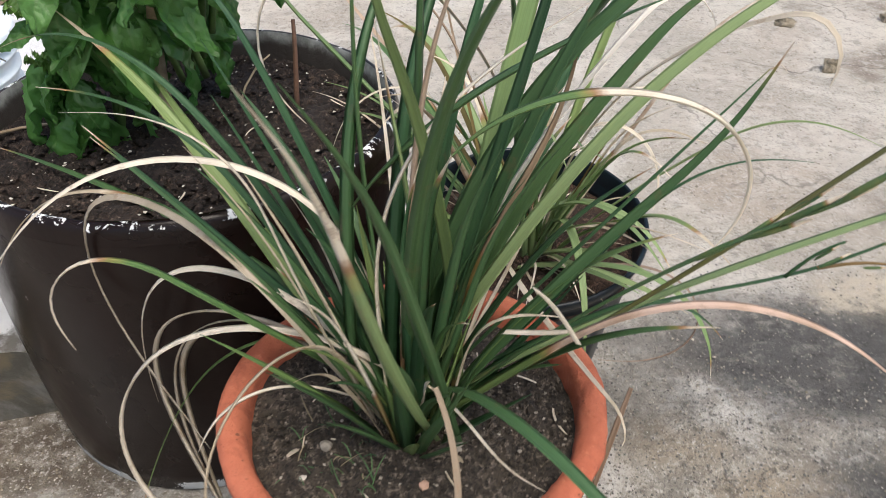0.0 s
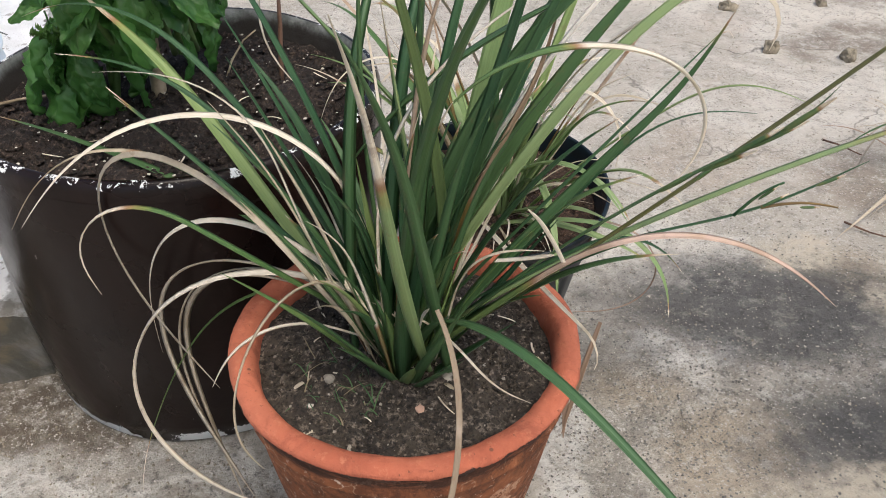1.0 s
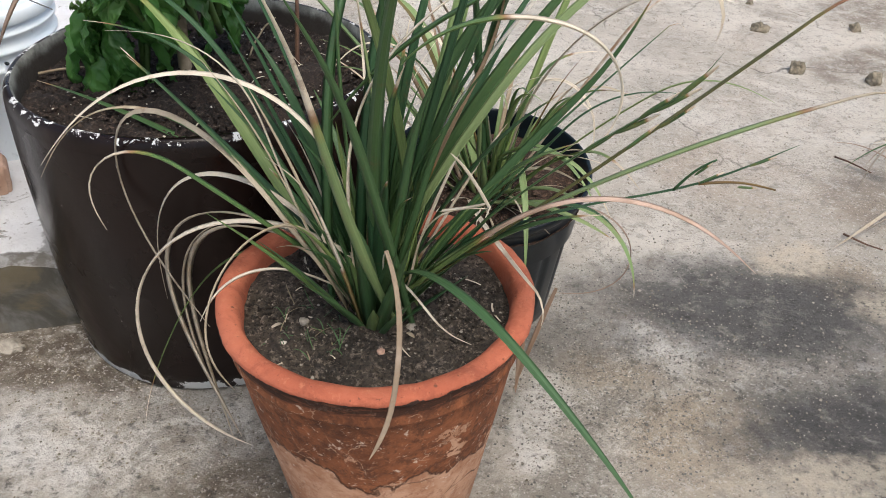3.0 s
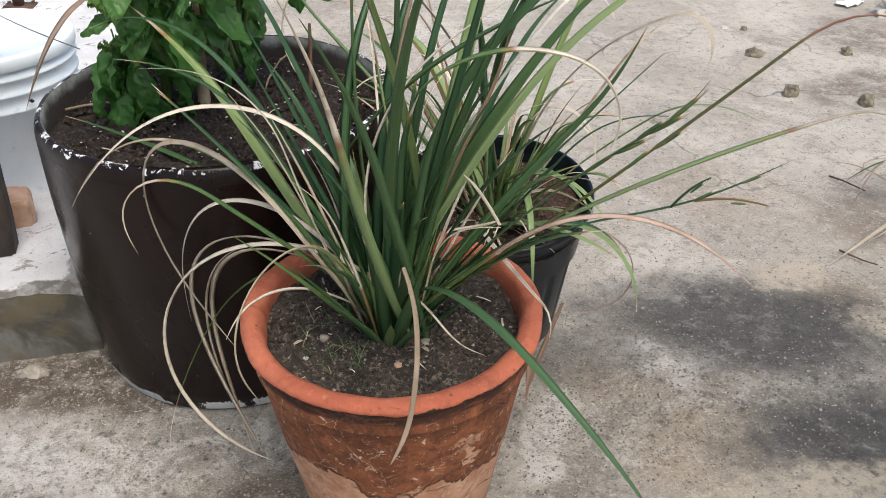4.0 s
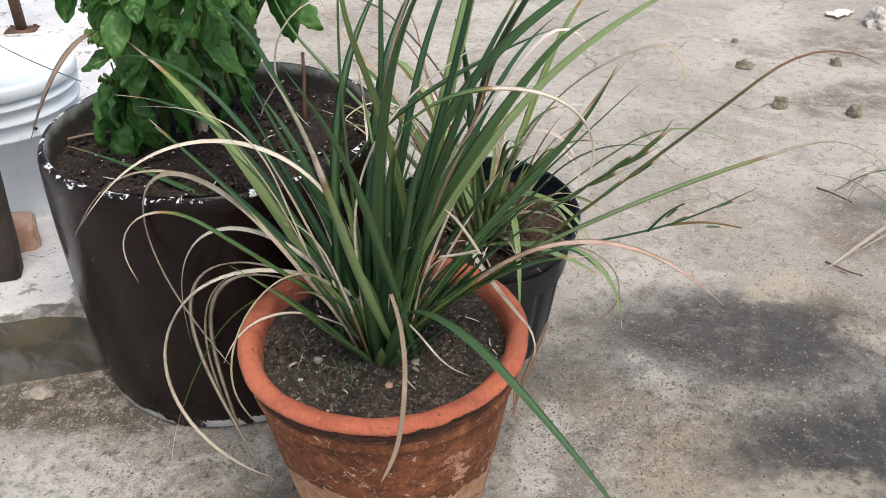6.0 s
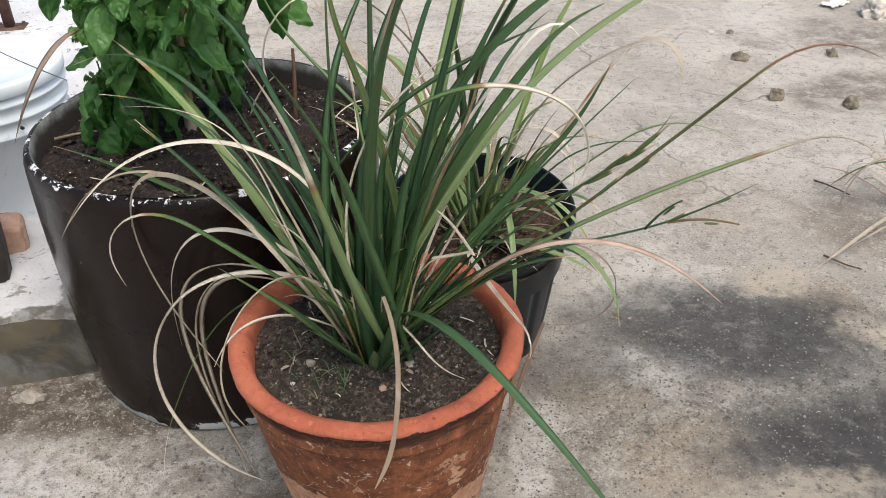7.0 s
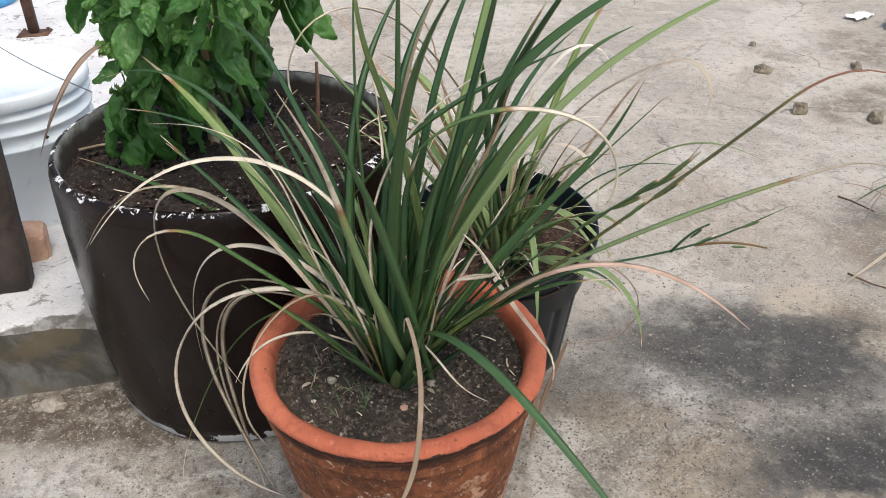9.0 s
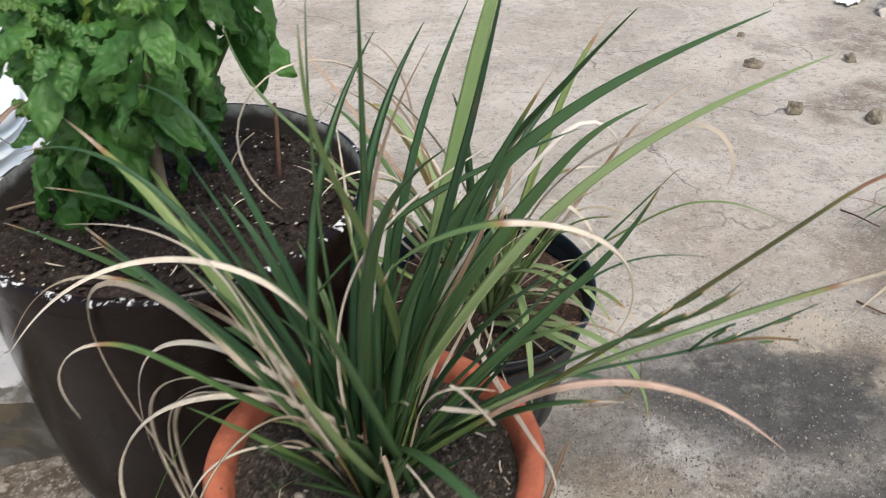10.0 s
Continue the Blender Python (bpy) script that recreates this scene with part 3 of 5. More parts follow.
def blade(plant, dx, dy, az, rise, length, curl=0.0, hook=0.0, at=0.7, drift=0.0, width=0.012, dry=2.0, dry_all=0.0, material=None, twist=0.0, name="blade", dz=0.0, point=2.4, foot=0.62, turn=0.0):
    line = [p + Vector((dx, dy, dz)) for p in course(az, rise, length, curl, hook, at, drift)]
    return part(name, ribbon(line, width, dry, twist=twist, foot=foot, dry_all=dry_all, point=point, turn=turn), material or BLADE, plant)


# ---- ground ----
def ground():
    bm = bmesh.new()
    xs = sorted({round(-1.2 + 0.02 * i, 3) for i in range(25)} | {round(-0.71 + 0.008 * i, 3) for i in range(205)} | {round(0.94 + 0.02 * i, 3) for i in range(24)} | {-400, -120, -40, -14, -6, -3.5, -2.4, -1.8, -1.5, 1.7, 2.0, 2.6, 3.6, 6, 14, 40, 120, 400})
    ys = sorted({round(0.1 + 0.008 * i, 3) for i in range(160)} | {round(1.4 + 0.02 * i, 3) for i in range(66)} | {-400, -120, -40, -14, -6, -3, -1.5, -0.7, -0.3, 3.0, 3.4, 4.2, 6, 14, 40, 120, 400})
    grid = []
    for y in ys:
        row = []
        for x in xs:
            fade = 1.0 if abs(x) < 1.6 and -0.4 < y < 3.0 else 0.0
            z = fade * (0.0035 * noise.noise(Vector((x * 3, y * 3, 1))) + 0.0018 * noise.noise(Vector((x * 11, y * 11, 4))) + 0.0012 * noise.noise(Vector((x * 32, y * 32, 7))) + 0.0010 * noise.noise(Vector((x * 75, y * 75, 2)))) - 0.003
            row.append(bm.verts.new((x, y, z)))
        grid.append(row)
    for a, b in zip(grid, grid[1:]):
        for k in range(len(xs) - 1):
            bm.faces.new((a[k], a[k + 1], b[k + 1], b[k]))
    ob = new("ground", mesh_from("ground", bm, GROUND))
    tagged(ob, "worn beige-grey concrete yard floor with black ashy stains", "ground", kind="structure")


ground()


def ledge():
    """A raised cement slab with a whitewashed top, its corner beside the brown planter."""
    base = thing("ledge", "low cement ledge with a flaking whitewashed top and stained grey face", "ledge", -0.4215, 0.725, 0, turn=17.0)
    base["kind"] = "structure"
    near = [0.0, 0.004, 0.010, 0.018, 0.028, 0.04] + [0.055 + 0.0125 * k for k in range(40)] + [0.56 + 0.04 * k for k in range(12)] + [1.1, 1.4, 1.8, 2.4, 3.0]

    def top(x, y):
        """Height of the slab: rounded towards its worn front edge and side."""
        edge = min(x + 0.006 * noise.noise(Vector((y * 30, 3, 0))), y + 0.006 * noise.noise(Vector((x * 30, 0, 5))))
        corner = 0.012 * max(0.0, 1 - math.hypot(x, y) / 0.05)
        drop = 0.007 * max(0.0, 1 - max(0.0, edge) / 0.020) ** 2
        return 0.103 - drop - corner + 0.0022 * noise.noise(Vector((x * 26, y * 26, 1))) + 0.0012 * noise.noise(Vector((x * 80, y * 80, 4)))

    bm = bmesh.new()
    grid = [[bm.verts.new((-x, y, top(x, y))) for x in near] for y in near]
    for a, c in zip(grid, grid[1:]):
        for k in range(len(near) - 1):
            bm.faces.new((a[k], c[k], c[k + 1], a[k + 1]))
    def against(verts):
        """The side follows the planter instead of standing square."""
        for v in verts:
            v.co.x += 0.16 * min(v.co.y, 0.4) * max(0.0, 1 + v.co.x / 0.5)
        return verts

    against(bm.verts)
    part("whitewash_coat", bm, LIME, base, "chalky whitewash coat with bare spots")
    bm = bmesh.new()
    run = [(-x, 0.0) for x in reversed(near)] + [(0.0, y) for y in near[1:]]
    rows = []
    for k in range(9):
        s = k / 8
        row = []
        for x, y in run:
            d = 0.003 * noise.noise(Vector((x * 22, y * 22, s * 3))) * math.sin(math.pi * s) + 0.006 * (1 - s)
            row.append(bm.verts.new((x + (d if x > -0.001 else 0), y - (d if y < 0.001 else 0), -0.012 + (top(-x, y) + 0.0118) * s)))
        rows.append(row)
    for a, c in zip(rows, rows[1:]):
        for k in range(len(run) - 1):
            bm.faces.new((a[k], a[k + 1], c[k + 1], c[k]))
    against(bm.verts)
    part("step_face", bm, GREY_CEMENT, base, "damp-stained grey cement face")


ledge()


# ---- terracotta pot and its soil ----
def terracotta_pot():
    pot = thing("terracotta_pot", "round terracotta flowerpot with orange painted rim and flaking body", "flowerpot", 0.008, 0.501)
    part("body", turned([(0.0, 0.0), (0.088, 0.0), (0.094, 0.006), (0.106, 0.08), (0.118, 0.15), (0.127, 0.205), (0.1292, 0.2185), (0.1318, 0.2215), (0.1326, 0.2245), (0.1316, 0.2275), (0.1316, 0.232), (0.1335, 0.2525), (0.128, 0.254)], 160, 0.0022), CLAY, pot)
    lip = turned([(0.1285, 0.2535), (0.1345, 0.252), (0.1385, 0.2532), (0.1402, 0.2562), (0.1392, 0.2598), (0.1355, 0.2622), (0.1305, 0.263), (0.1255, 0.262), (0.1215, 0.259), (0.1195, 0.2535), (0.118, 0.240), (0.117, 0.205)], 200, 0.0018)
    for v in lip.verts:
        v.co.z -= 0.003
        q = v.co * 55
        v.co += 0.0011 * Vector((noise.noise(q), noise.noise(q + Vector((7, 0, 0))), noise.noise(q + Vector((0, 7, 0)))))
        v.co += 0.0005 * noise.noise(q * 2.6) * Vector((v.co.x * 6, v.co.y * 6, 0.6))
        if v.co.z < 0.2515:
            v.co.z += 0.0035 * noise.noise(Vector((v.co.x * 60, v.co.y * 60, 2))) + 0.0025 * noise.noise(Vector((v.co.x * 150, v.co.y * 150, 6)))
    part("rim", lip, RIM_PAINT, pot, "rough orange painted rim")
    soil = new("pot_soil", mesh_from("pot_soil", disc(0.1185, 0.006, 40, 110, 1.0), DRY_SOIL))
    soil.matrix_basis = pose(0.008, 0.501, 0.240)
    tagged(soil, "dry grey-brown crumbly soil filling the terracotta pot", "soil")


terracotta_pot()


def brown_planter():
    pot = thing("brown_planter", "large dark brown glossy painted planter with chipped white lip", "planter", -0.228, 0.790)
    wall = [(0.0, 0.0), (0.1845, 0.0)] + [(0.1895 + 0.016 * (1 - (1 - k / 14) ** 2.1), 0.002 + 0.325 * k / 14) for k in range(15)]
    bm = turned(wall, 128, 0.0022)
    for v in bm.verts:
        low = 1 - v.co.z / 0.327
        v.co += Vector((-0.014 * low, 0.0145 * low, 0))
    part("body", bm, BROWN_PAINT, pot)
    part("lip", turned([(0.2053, 0.325), (0.2050, 0.334), (0.2034, 0.3410), (0.2012, 0.3446), (0.1985, 0.3461), (0.1960, 0.3456)], 160, 0.0022), BROWN_PAINT, pot, "chipped lip showing white undercoat")
    part("inner_wall", turned([(0.1960, 0.3456), (0.1942, 0.343), (0.1930, 0.3365), (0.192, 0.33), (0.189, 0.28)], 160, 0.0022), STAINED_CEMENT, pot, "soil-stained bare cement inner wall")
    soil = new("planter_soil", mesh_from("planter_soil", disc(0.1925, 0.011, 40, 110, 6.0), DARK_SOIL))
    soil.matrix_basis = pose(-0.228, 0.790, 0.315)
    tagged(soil, "dark moist peaty soil with crumbs inside the brown planter", "soil")


brown_planter()


def black_pot():
    pot = thing("nursery_pot", "black ribbed plastic nursery pot standing behind the terracotta pot", "plant pot", 0.10, 0.830)
    bm = turned([(0.0, 0.0), (0.087, 0.0), (0.0905, 0.004)] + [(0.0905 + 0.0165 * k / 10, 0.004 + 0.218 * k / 10) for k in range(1, 11)], 224)
    collar = turned([(0.1065, 0.221), (0.1110, 0.230), (0.1145, 0.236), (0.1172, 0.241), (0.1175, 0.248), (0.1155, 0.251), (0.113, 0.249), (0.111, 0.225), (0.107, 0.17)], 120)
    for v in bm.verts:
        r = math.hypot(v.co.x, v.co.y)
        if 0.01 < v.co.z < 0.2 and r > 0.08:
            a = math.atan2(v.co.y, v.co.x)
            k = 1 - 0.030 * max(0.0, math.cos(a * 16)) ** 2
            v.co.x, v.co.y = v.co.x * k, v.co.y * k
    for v in list(bm.verts) + list(collar.verts):
        up = v.co.z / 0.25
        v.co = Vector((v.co.x, v.co.y - 0.081 * up, v.co.z + 0.12 * v.co.y * up))
    part("body", bm, BLACK_PLASTIC, pot)
    part("rim", collar, BLACK_PLASTIC, pot)
    soil = new("nursery_pot_soil", mesh_from("nursery_pot_soil", disc(0.1105, 0.006, seed=9.0), RED_SOIL))
    soil.matrix_basis = pose(0.10, 0.755, 0.217, 6.5)
    tagged(soil, "dark brown soil in the black plastic pot", "soil")


black_pot()


def bucket():
    pail = thing("bucket", "small white ribbed plastic bucket with a closed lid", "bucket", -0.660, 1.033, 0.1)
    part("body", turned([(0.0, 0.0), (0.108, 0.0), (0.11, 0.003), (0.1175, 0.135), (0.1225, 0.137), (0.123, 0.141), (0.1185, 0.144), (0.1195, 0.16), (0.125, 0.162), (0.1255, 0.166), (0.1205, 0.169), (0.1215, 0.183), (0.127, 0.185), (0.1275, 0.189), (0.1225, 0.192), (0.1235, 0.205)], 96), WHITE_PLASTIC, pail)
    part("lid", turned([(0.1275, 0.2), (0.1295, 0.203), (0.1295, 0.216), (0.1275, 0.2195), (0.122, 0.2205), (0.118, 0.2175), (0.06, 0.2165), (0.0, 0.2165)], 96), WHITE_PLASTIC, pail)
    a = radians(-38)
    bm = box(0.005, 0.007, 0.004, 0.001)
    bmesh.ops.transform(bm, matrix=pose(0.126 * math.cos(a), 0.126 * math.sin(a), 0.15, 0, 0, -38 + 90), verts=bm.verts)
    part("handle_lug", bm, BLACK_PLASTIC, pail)


bucket()


# ---- beside and on the ledge ----
def leaning_board():
    board = thing("wooden_post", "weathered dark wooden post standing on the whitewashed ledge", "post", -0.581, 0.788, 0.099, turn=18.0)
    bm = box(0.075, 0.04, 0.55, 0.004, 2)
    bmesh.ops.subdivide_edges(bm, edges=[e for e in bm.edges if e.calc_length() > 0.3], cuts=10)
    for v in bm.verts:
        v.co += Vector((0.06 * v.co.z + 0.003 * noise.noise(v.co * 25), 0.003 * noise.noise(v.co * 25 + Vector((9, 0, 0))), 0))
    part("timber", bm, DARK_WOOD, board)


def brick_piece():
    bm = bmesh.new()
    bmesh.ops.create_icosphere(bm, subdivisions=5, radius=1.0)
    for v in bm.verts:
        q = v.co.copy()
        v.co = Vector([math.copysign(abs(c) ** 0.38, c) for c in q])
        v.co = Vector((v.co.x * 0.033, v.co.y * 0.027, v.co.z * 0.026 + 0.024))
        v.co += 0.0022 * q * noise.noise(q * 2.6) + 0.0009 * q * noise.noise(q * 9)
    ob = new("brick_fragment", mesh_from("brick_fragment", bm, BRICK))
    ob.matrix_basis = pose(-0.588, 0.866, 0.099, 0, 4, 30)
    tagged(ob, "broken pinkish-brown brick piece lying on the ledge", "brick")


def iron_post():
    post = thing("iron_post", "thin rusty iron post on a square base plate", "post", -1.068, 1.853, 0.1, turn=12.0)
    plate = part("base_plate", box(0.075, 0.055, 0.006, 0.002), RUST, post)
    bm = box(0.022, 0.022, 1.1, 0.002)
    bmesh.ops.translate(bm, vec=(0, 0, 0.006), verts=bm.verts)
    part("upright", bm, RUST, post)
    for sx in (-0.028, 0.028):
        for sy in (-0.019, 0.019):
            bm = turned([(0.0, 0.011), (0.0035, 0.011), (0.0045, 0.010), (0.0045, 0.005)], 8)
            bmesh.ops.translate(bm, vec=(sx, sy, 0), verts=bm.verts)
            part("bolt", bm, RUST, plate)


def hose():
    line = []
    for i in range(90):
        a = 0.14 * i
        r = 0.20 + 0.012 * math.sin(a * 0.31)
        line.append((-1.47 + r * math.cos(a), 2.127 + r * math.sin(a), 0.112 + 0.011 * int(a / (2 * math.pi))))
    ob = new("garden_hose", mesh_from("garden_hose", tube(line, 0.011, 8), BLUE_HOSE))
    tagged(ob, "blue plastic garden hose coiled on the floor", "hose")


def wire():
    a, b = Vector((-0.86, 1.205, 0.40)), Vector((-0.374, 0.768, 0.40))
    line = [a.lerp(b, i / 14) - Vector((0, 0, 0.02 * math.sin(math.pi * i / 14))) for i in range(15)]
    ob = new("string", mesh_from("string", tube(line, 0.0007, 6), WIRE))
    tagged(ob, "thin grey string stretched from the basil across the bucket", "string")


leaning_board(), brick_piece(), iron_post(), hose(), wire()


# ---- stones, scraps and grit on the floor ----
def stone(x, y, size, seed, material=DARK_STONE, turn=0.0, label="small broken grey stone lying on the concrete"):
    big = max(size) > 0.03
    ob = new("stone", mesh_from("stone", lump(size, 0.6 if big else 0.5, seed, 5 if big else 3), material, smooth=big))
    ob.matrix_basis = pose(x, y, size[2] * 0.45 - 0.004, 0, 0, turn)
    tagged(ob, label, "stone", "loose stones on the floor")


stone(0.736, 1.935, (0.022, 0.013, 0.015), 1.0, turn=-25)
stone(0.761, 1.690, (0.017, 0.015, 0.019), 2.0, turn=30)
stone(0.975, 1.968, (0.013, 0.012, 0.014), 3.0, turn=10)
stone(0.912, 1.650, (0.020, 0.016, 0.016), 4.0, turn=60)
stone(0.760, 2.135, (0.009, 0.008, 0.008), 5.0)
stone(0.713, 2.150, (0.012, 0.006, 0.005), 6.0, PALE_STONE, label="small whitish stone chip on the concrete")
stone(1.27, 2.72, (0.13, 0.07, 0.06), 7.0, turn=8, label="large grey rock lying at the edge of the yard")
stone(-0.487, 0.668, (0.019, 0.013, 0.008), 8.0, STONE, 15, "flat pale stone set in the damp floor")


def scrap(x, y, sx, sy, seed, high=0.012):
    bm = bmesh.new()
    bmesh.ops.create_grid(bm, x_segments=30, y_segments=24, size=1.0)
    for v in bm.verts:
        k = 1 + 0.4 * noise.noise(v.co * 1.7 + Vector((seed, 0, 0)))
        h = abs(noise.noise(v.co * 2.6 + Vector((0, seed, 0)))) + 0.25 * abs(noise.noise(v.co * 5 + Vector((seed, 0, 0))))
        v.co = Vector((v.co.x * sx * k, v.co.y * sy * k, 0.004 + high * h))
    bmesh.ops.solidify(bm, geom=bm.faces, thickness=0.0008)
    ob = new("paper_scrap", mesh_from("paper_scrap", bm, PAPER))
    ob.matrix_basis = pose(x, y, 0.0, 0, 0, seed * 40)
    tagged(ob, "crumpled white paper scrap lying on the floor", "paper")


scrap(1.12, 2.38, 0.042, 0.022, 1.0)
stone(1.20, 2.285, (0.044, 0.036, 0.036), 9.0, PALE_STONE, 20, "whitewashed rough stone lying at the yard's edge")


def grit():
    """Loose sand grains and small chips over the floor."""
    rng = random.Random(4)
    for name, count, low, high, material, near, label in (
            ("sand_grains", 9000, 0.0004, 0.0011, PALE_STONE, None, "pale loose sand grains strewn over the concrete"),
            ("gravel_chips", 4200, 0.0008, 0.0028, STONE, None, "small grey gravel chips strewn over the concrete"),
            ("dark_grit", 3000, 0.0006, 0.0018, DARK_STONE, None, "dark grit and cinders strewn over the concrete"),
            ("cinders", 2600, 0.0005, 0.0018, CINDER, (0.50, 0.20, 0.73, 0.14), "dark grey cinders lying on the stained concrete"),
            ("pale_chips", 700, 0.0003, 0.0008, PALE_STONE, (0.50, 0.20, 0.73, 0.14), "pale mortar chips lying on the stained concrete"),
            ("grey_grit", 1700, 0.0005, 0.0018, STONE, (0.26, 0.12, 0.64, 0.13), "coarse grey grit beside the terracotta pot"),
            ("dark_chips", 1300, 0.0005, 0.0019, CINDER, (0.26, 0.12, 0.64, 0.13), "dark chips beside the terracotta pot"),
            ("mortar_crumbs", 300, 0.0005, 0.0017, PALE_STONE, (-0.36, 0.16, 0.59, 0.08), "pale mortar crumbs before the ledge"),
            ("soil_specks", 800, 0.0005, 0.0021, DARK_STONE, (-0.36, 0.17, 0.60, 0.09), "brown soil specks before the ledge")):
        verts, faces = [], []
        while len(verts) < count * 6:
            x = rng.uniform(-0.75, 1.1)
            y = 0.18 + 1.9 * rng.random() ** 1.7
            if near:
                x, y = rng.gauss(near[0], near[1]), rng.gauss(near[2], near[3])
            if math.hypot(x + 0.228, y - 0.79) < 0.18 or math.hypot(x - 0.008, y - 0.501) < 0.1 or math.hypot(x - 0.1, y - 0.83) < 0.095 or (y > 0.7 and x < -0.42):
                continue
            s, n = rng.uniform(low, high), len(verts)
            a = rng.uniform(0, 6.28)
            for k in range(4):
                r = s * rng.uniform(0.7, 1.3)
                verts.append((x + r * math.cos(a + k * 1.57), y + r * math.sin(a + k * 1.57), -0.002 + s * 0.3 * rng.random()))
            verts += [(x, y, -0.002 + s * rng.uniform(0.8, 1.3)), (x, y, -0.004)]
            faces += [(n + k, n + (k + 1) % 4, n + 4) for k in range(4)]
        data = bpy.data.meshes.new(name)
        data.from_pydata(verts, [], faces)
        data.materials.append(material)
        tagged(new(name, data), label, "gravel", kind="stuff")


grit()


def crumbs(name, label, x0, y0, z0, radius, count, seed, sizes, material):
    """Clods and crumbs on a pot's soil."""
    rng = random.Random(seed)
    verts, faces = [], []
    for _ in range(count):
        r, a = radius * math.sqrt(rng.random()), rng.uniform(0, 6.28)
        x, y, s, n, b = r * math.cos(a), r * math.sin(a), rng.uniform(*sizes), len(verts), rng.uniform(0, 6.28)
        for k in range(5):
            q = s * rng.uniform(0.6, 1.3)
            verts.append((x + q * math.cos(b + k * 1.257), y + q * math.sin(b + k * 1.257), s * rng.uniform(0, 0.4)))
        verts.append((x + s * rng.uniform(-0.3, 0.3), y + s * rng.uniform(-0.3, 0.3), s * rng.uniform(0.7, 1.1)))
        faces += [(n + k, n + (k + 1) % 5, n + 5) for k in range(5)]
    data = bpy.data.meshes.new(name)
    data.from_pydata(verts, [], faces)
    data.materials.append(material)
    ob = new(name, data)
    ob.matrix_basis = pose(x0, y0, z0)
    tagged(ob, label, "soil", kind="stuff")


crumbs("soil_clods", "dark crumbly clods on the terracotta pot's soil", 0.008, 0.501, 0.240, 0.115, 3600, 1, (0.0008, 0.0032), DRY_SOIL)
crumbs("soil_lumps", "coarse dark lumps on the terracotta pot's soil", 0.008, 0.501, 0.240, 0.113, 420, 7, (0.0028, 0.0062), DRY_SOIL)
crumbs("bark_flakes", "grey-brown bark flakes on the terracotta pot's soil", 0.008, 0.501, 0.2415, 0.112, 90, 8, (0.0007, 0.0019), STONE)
crumbs("soil_grit", "pale grit specks on the terracotta pot's soil", 0.008, 0.501, 0.241, 0.11, 150, 2, (0.0005, 0.0013), STONE)
crumbs("peat_clods", "dark peat clods on the planter's soil", -0.228, 0.79, 0.317, 0.186, 3400, 3, (0.001, 0.0055), DARK_SOIL)
crumbs("peat_chips", "pale bark chips on the planter's soil", -0.228, 0.79, 0.319, 0.184, 200, 4, (0.0007, 0.0022), PALE_STONE)
crumbs("nursery_clods", "dark clods on the nursery pot's soil", 0.10, 0.755, 0.219, 0.10, 400, 5, (0.001, 0.004), RED_SOIL)


def pebble(x, y, z, s, material, seed, label):
    ob = new("pebble", mesh_from("pebble", lump((s, s * 0.8, s * 0.7), 0.4, seed, 2), material, smooth=False))
    ob.matrix_basis = pose(x, y, z + 0.3 * s, 0, 0, seed * 50)
    tagged(ob, label, "pebble", "pebbles in the terracotta pot")


pebble(0.041, 0.470, 0.240, 0.0048, STONE, 1, "beige pebble lying on the pot's soil")
pebble(0.020, 0.436, 0.240, 0.0044, BRICK, 2, "orange-brown pebble lying on the pot's soil")
pebble(-0.052, 0.468, 0.240, 0.0058, STONE, 3, "grey pebble lying on the pot's soil")
pebble(-0.063, 0.440, 0.240, 0.003, PALE_STONE, 4, "pale pebble lying on the pot's soil")


def seedlings():
    """Tiny weeds sprouting in the pot's soil."""
    rng = random.Random(9)
    plant = thing("weed_seedling", "tiny green weed seedlings sprouting from the pot's soil", "weed", -0.041, 0.462, 0.240)
    for k in range(44):
        x, y = rng.uniform(-0.035, 0.03), rng.uniform(-0.03, 0.028)
        blade(plant, x, y, rng.uniform(0, 360), rng.uniform(25, 75), rng.uniform(0.012, 0.036), rng.uniform(0, 70), rng.uniform(0, 70), 0.5, rng.uniform(-60, 60), rng.uniform(0.0002, 0.0005), material=HAY if k % 4 == 0 else BLADE, dz=-0.002)


def litter():
    """Straw bits and dead leaf scraps on the soil."""
    rng = random.Random(15)
    for k in range(22):
        r, a = 0.105 * math.sqrt(rng.random()), rng.uniform(0, 360)
        bit = thing("straw_bit", "short dry straw bit lying on the pot's soil", "straw", 0.008 + r * math.cos(radians(a)), 0.501 + r * math.sin(radians(a)), 0.2425, "straw litter in the pot")
        blade(bit, 0, 0, rng.uniform(0, 360), rng.uniform(0, 12), rng.uniform(0.008, 0.028), rng.uniform(0, 40), 0, 0.6, rng.uniform(-60, 60), rng.uniform(0.0007, 0.0022), dry=0.1, dry_all=rng.uniform(0.6, 1), material=STRAW)
    for x, y, turn in ((-0.077, 0.457, 40), (-0.058, 0.414, 200), (0.045, 0.455, 120)):
        bit = thing("dead_leaf_scrap", "pale curled dead leaf scrap on the pot's soil", "leaf", x, y, 0.2425, turn=turn)
        blade(bit, 0, 0, 0, 12, 0.013, 50, 0, 0.6, 30, 0.0042, dry=0.1, dry_all=1.0, material=HAY)
    for x, y, turn in ((-0.30, 0.70, 10), (-0.20, 0.66, 70), (-0.12, 0.75, 150), (-0.16, 0.80, 220), (-0.10, 0.86, 300), (-0.33, 0.68, 330)):
        bit = thing("straw_bit", "short dry straw bit lying on the planter's soil", "straw", x, y, 0.321, "straw litter in the planter", turn)
        blade(bit, 0, 0, 0, 6, 0.022, 20, 0, 0.6, 40, 0.0018, dry=0.1, dry_all=0.9, material=STRAW)


seedlings(), litter()


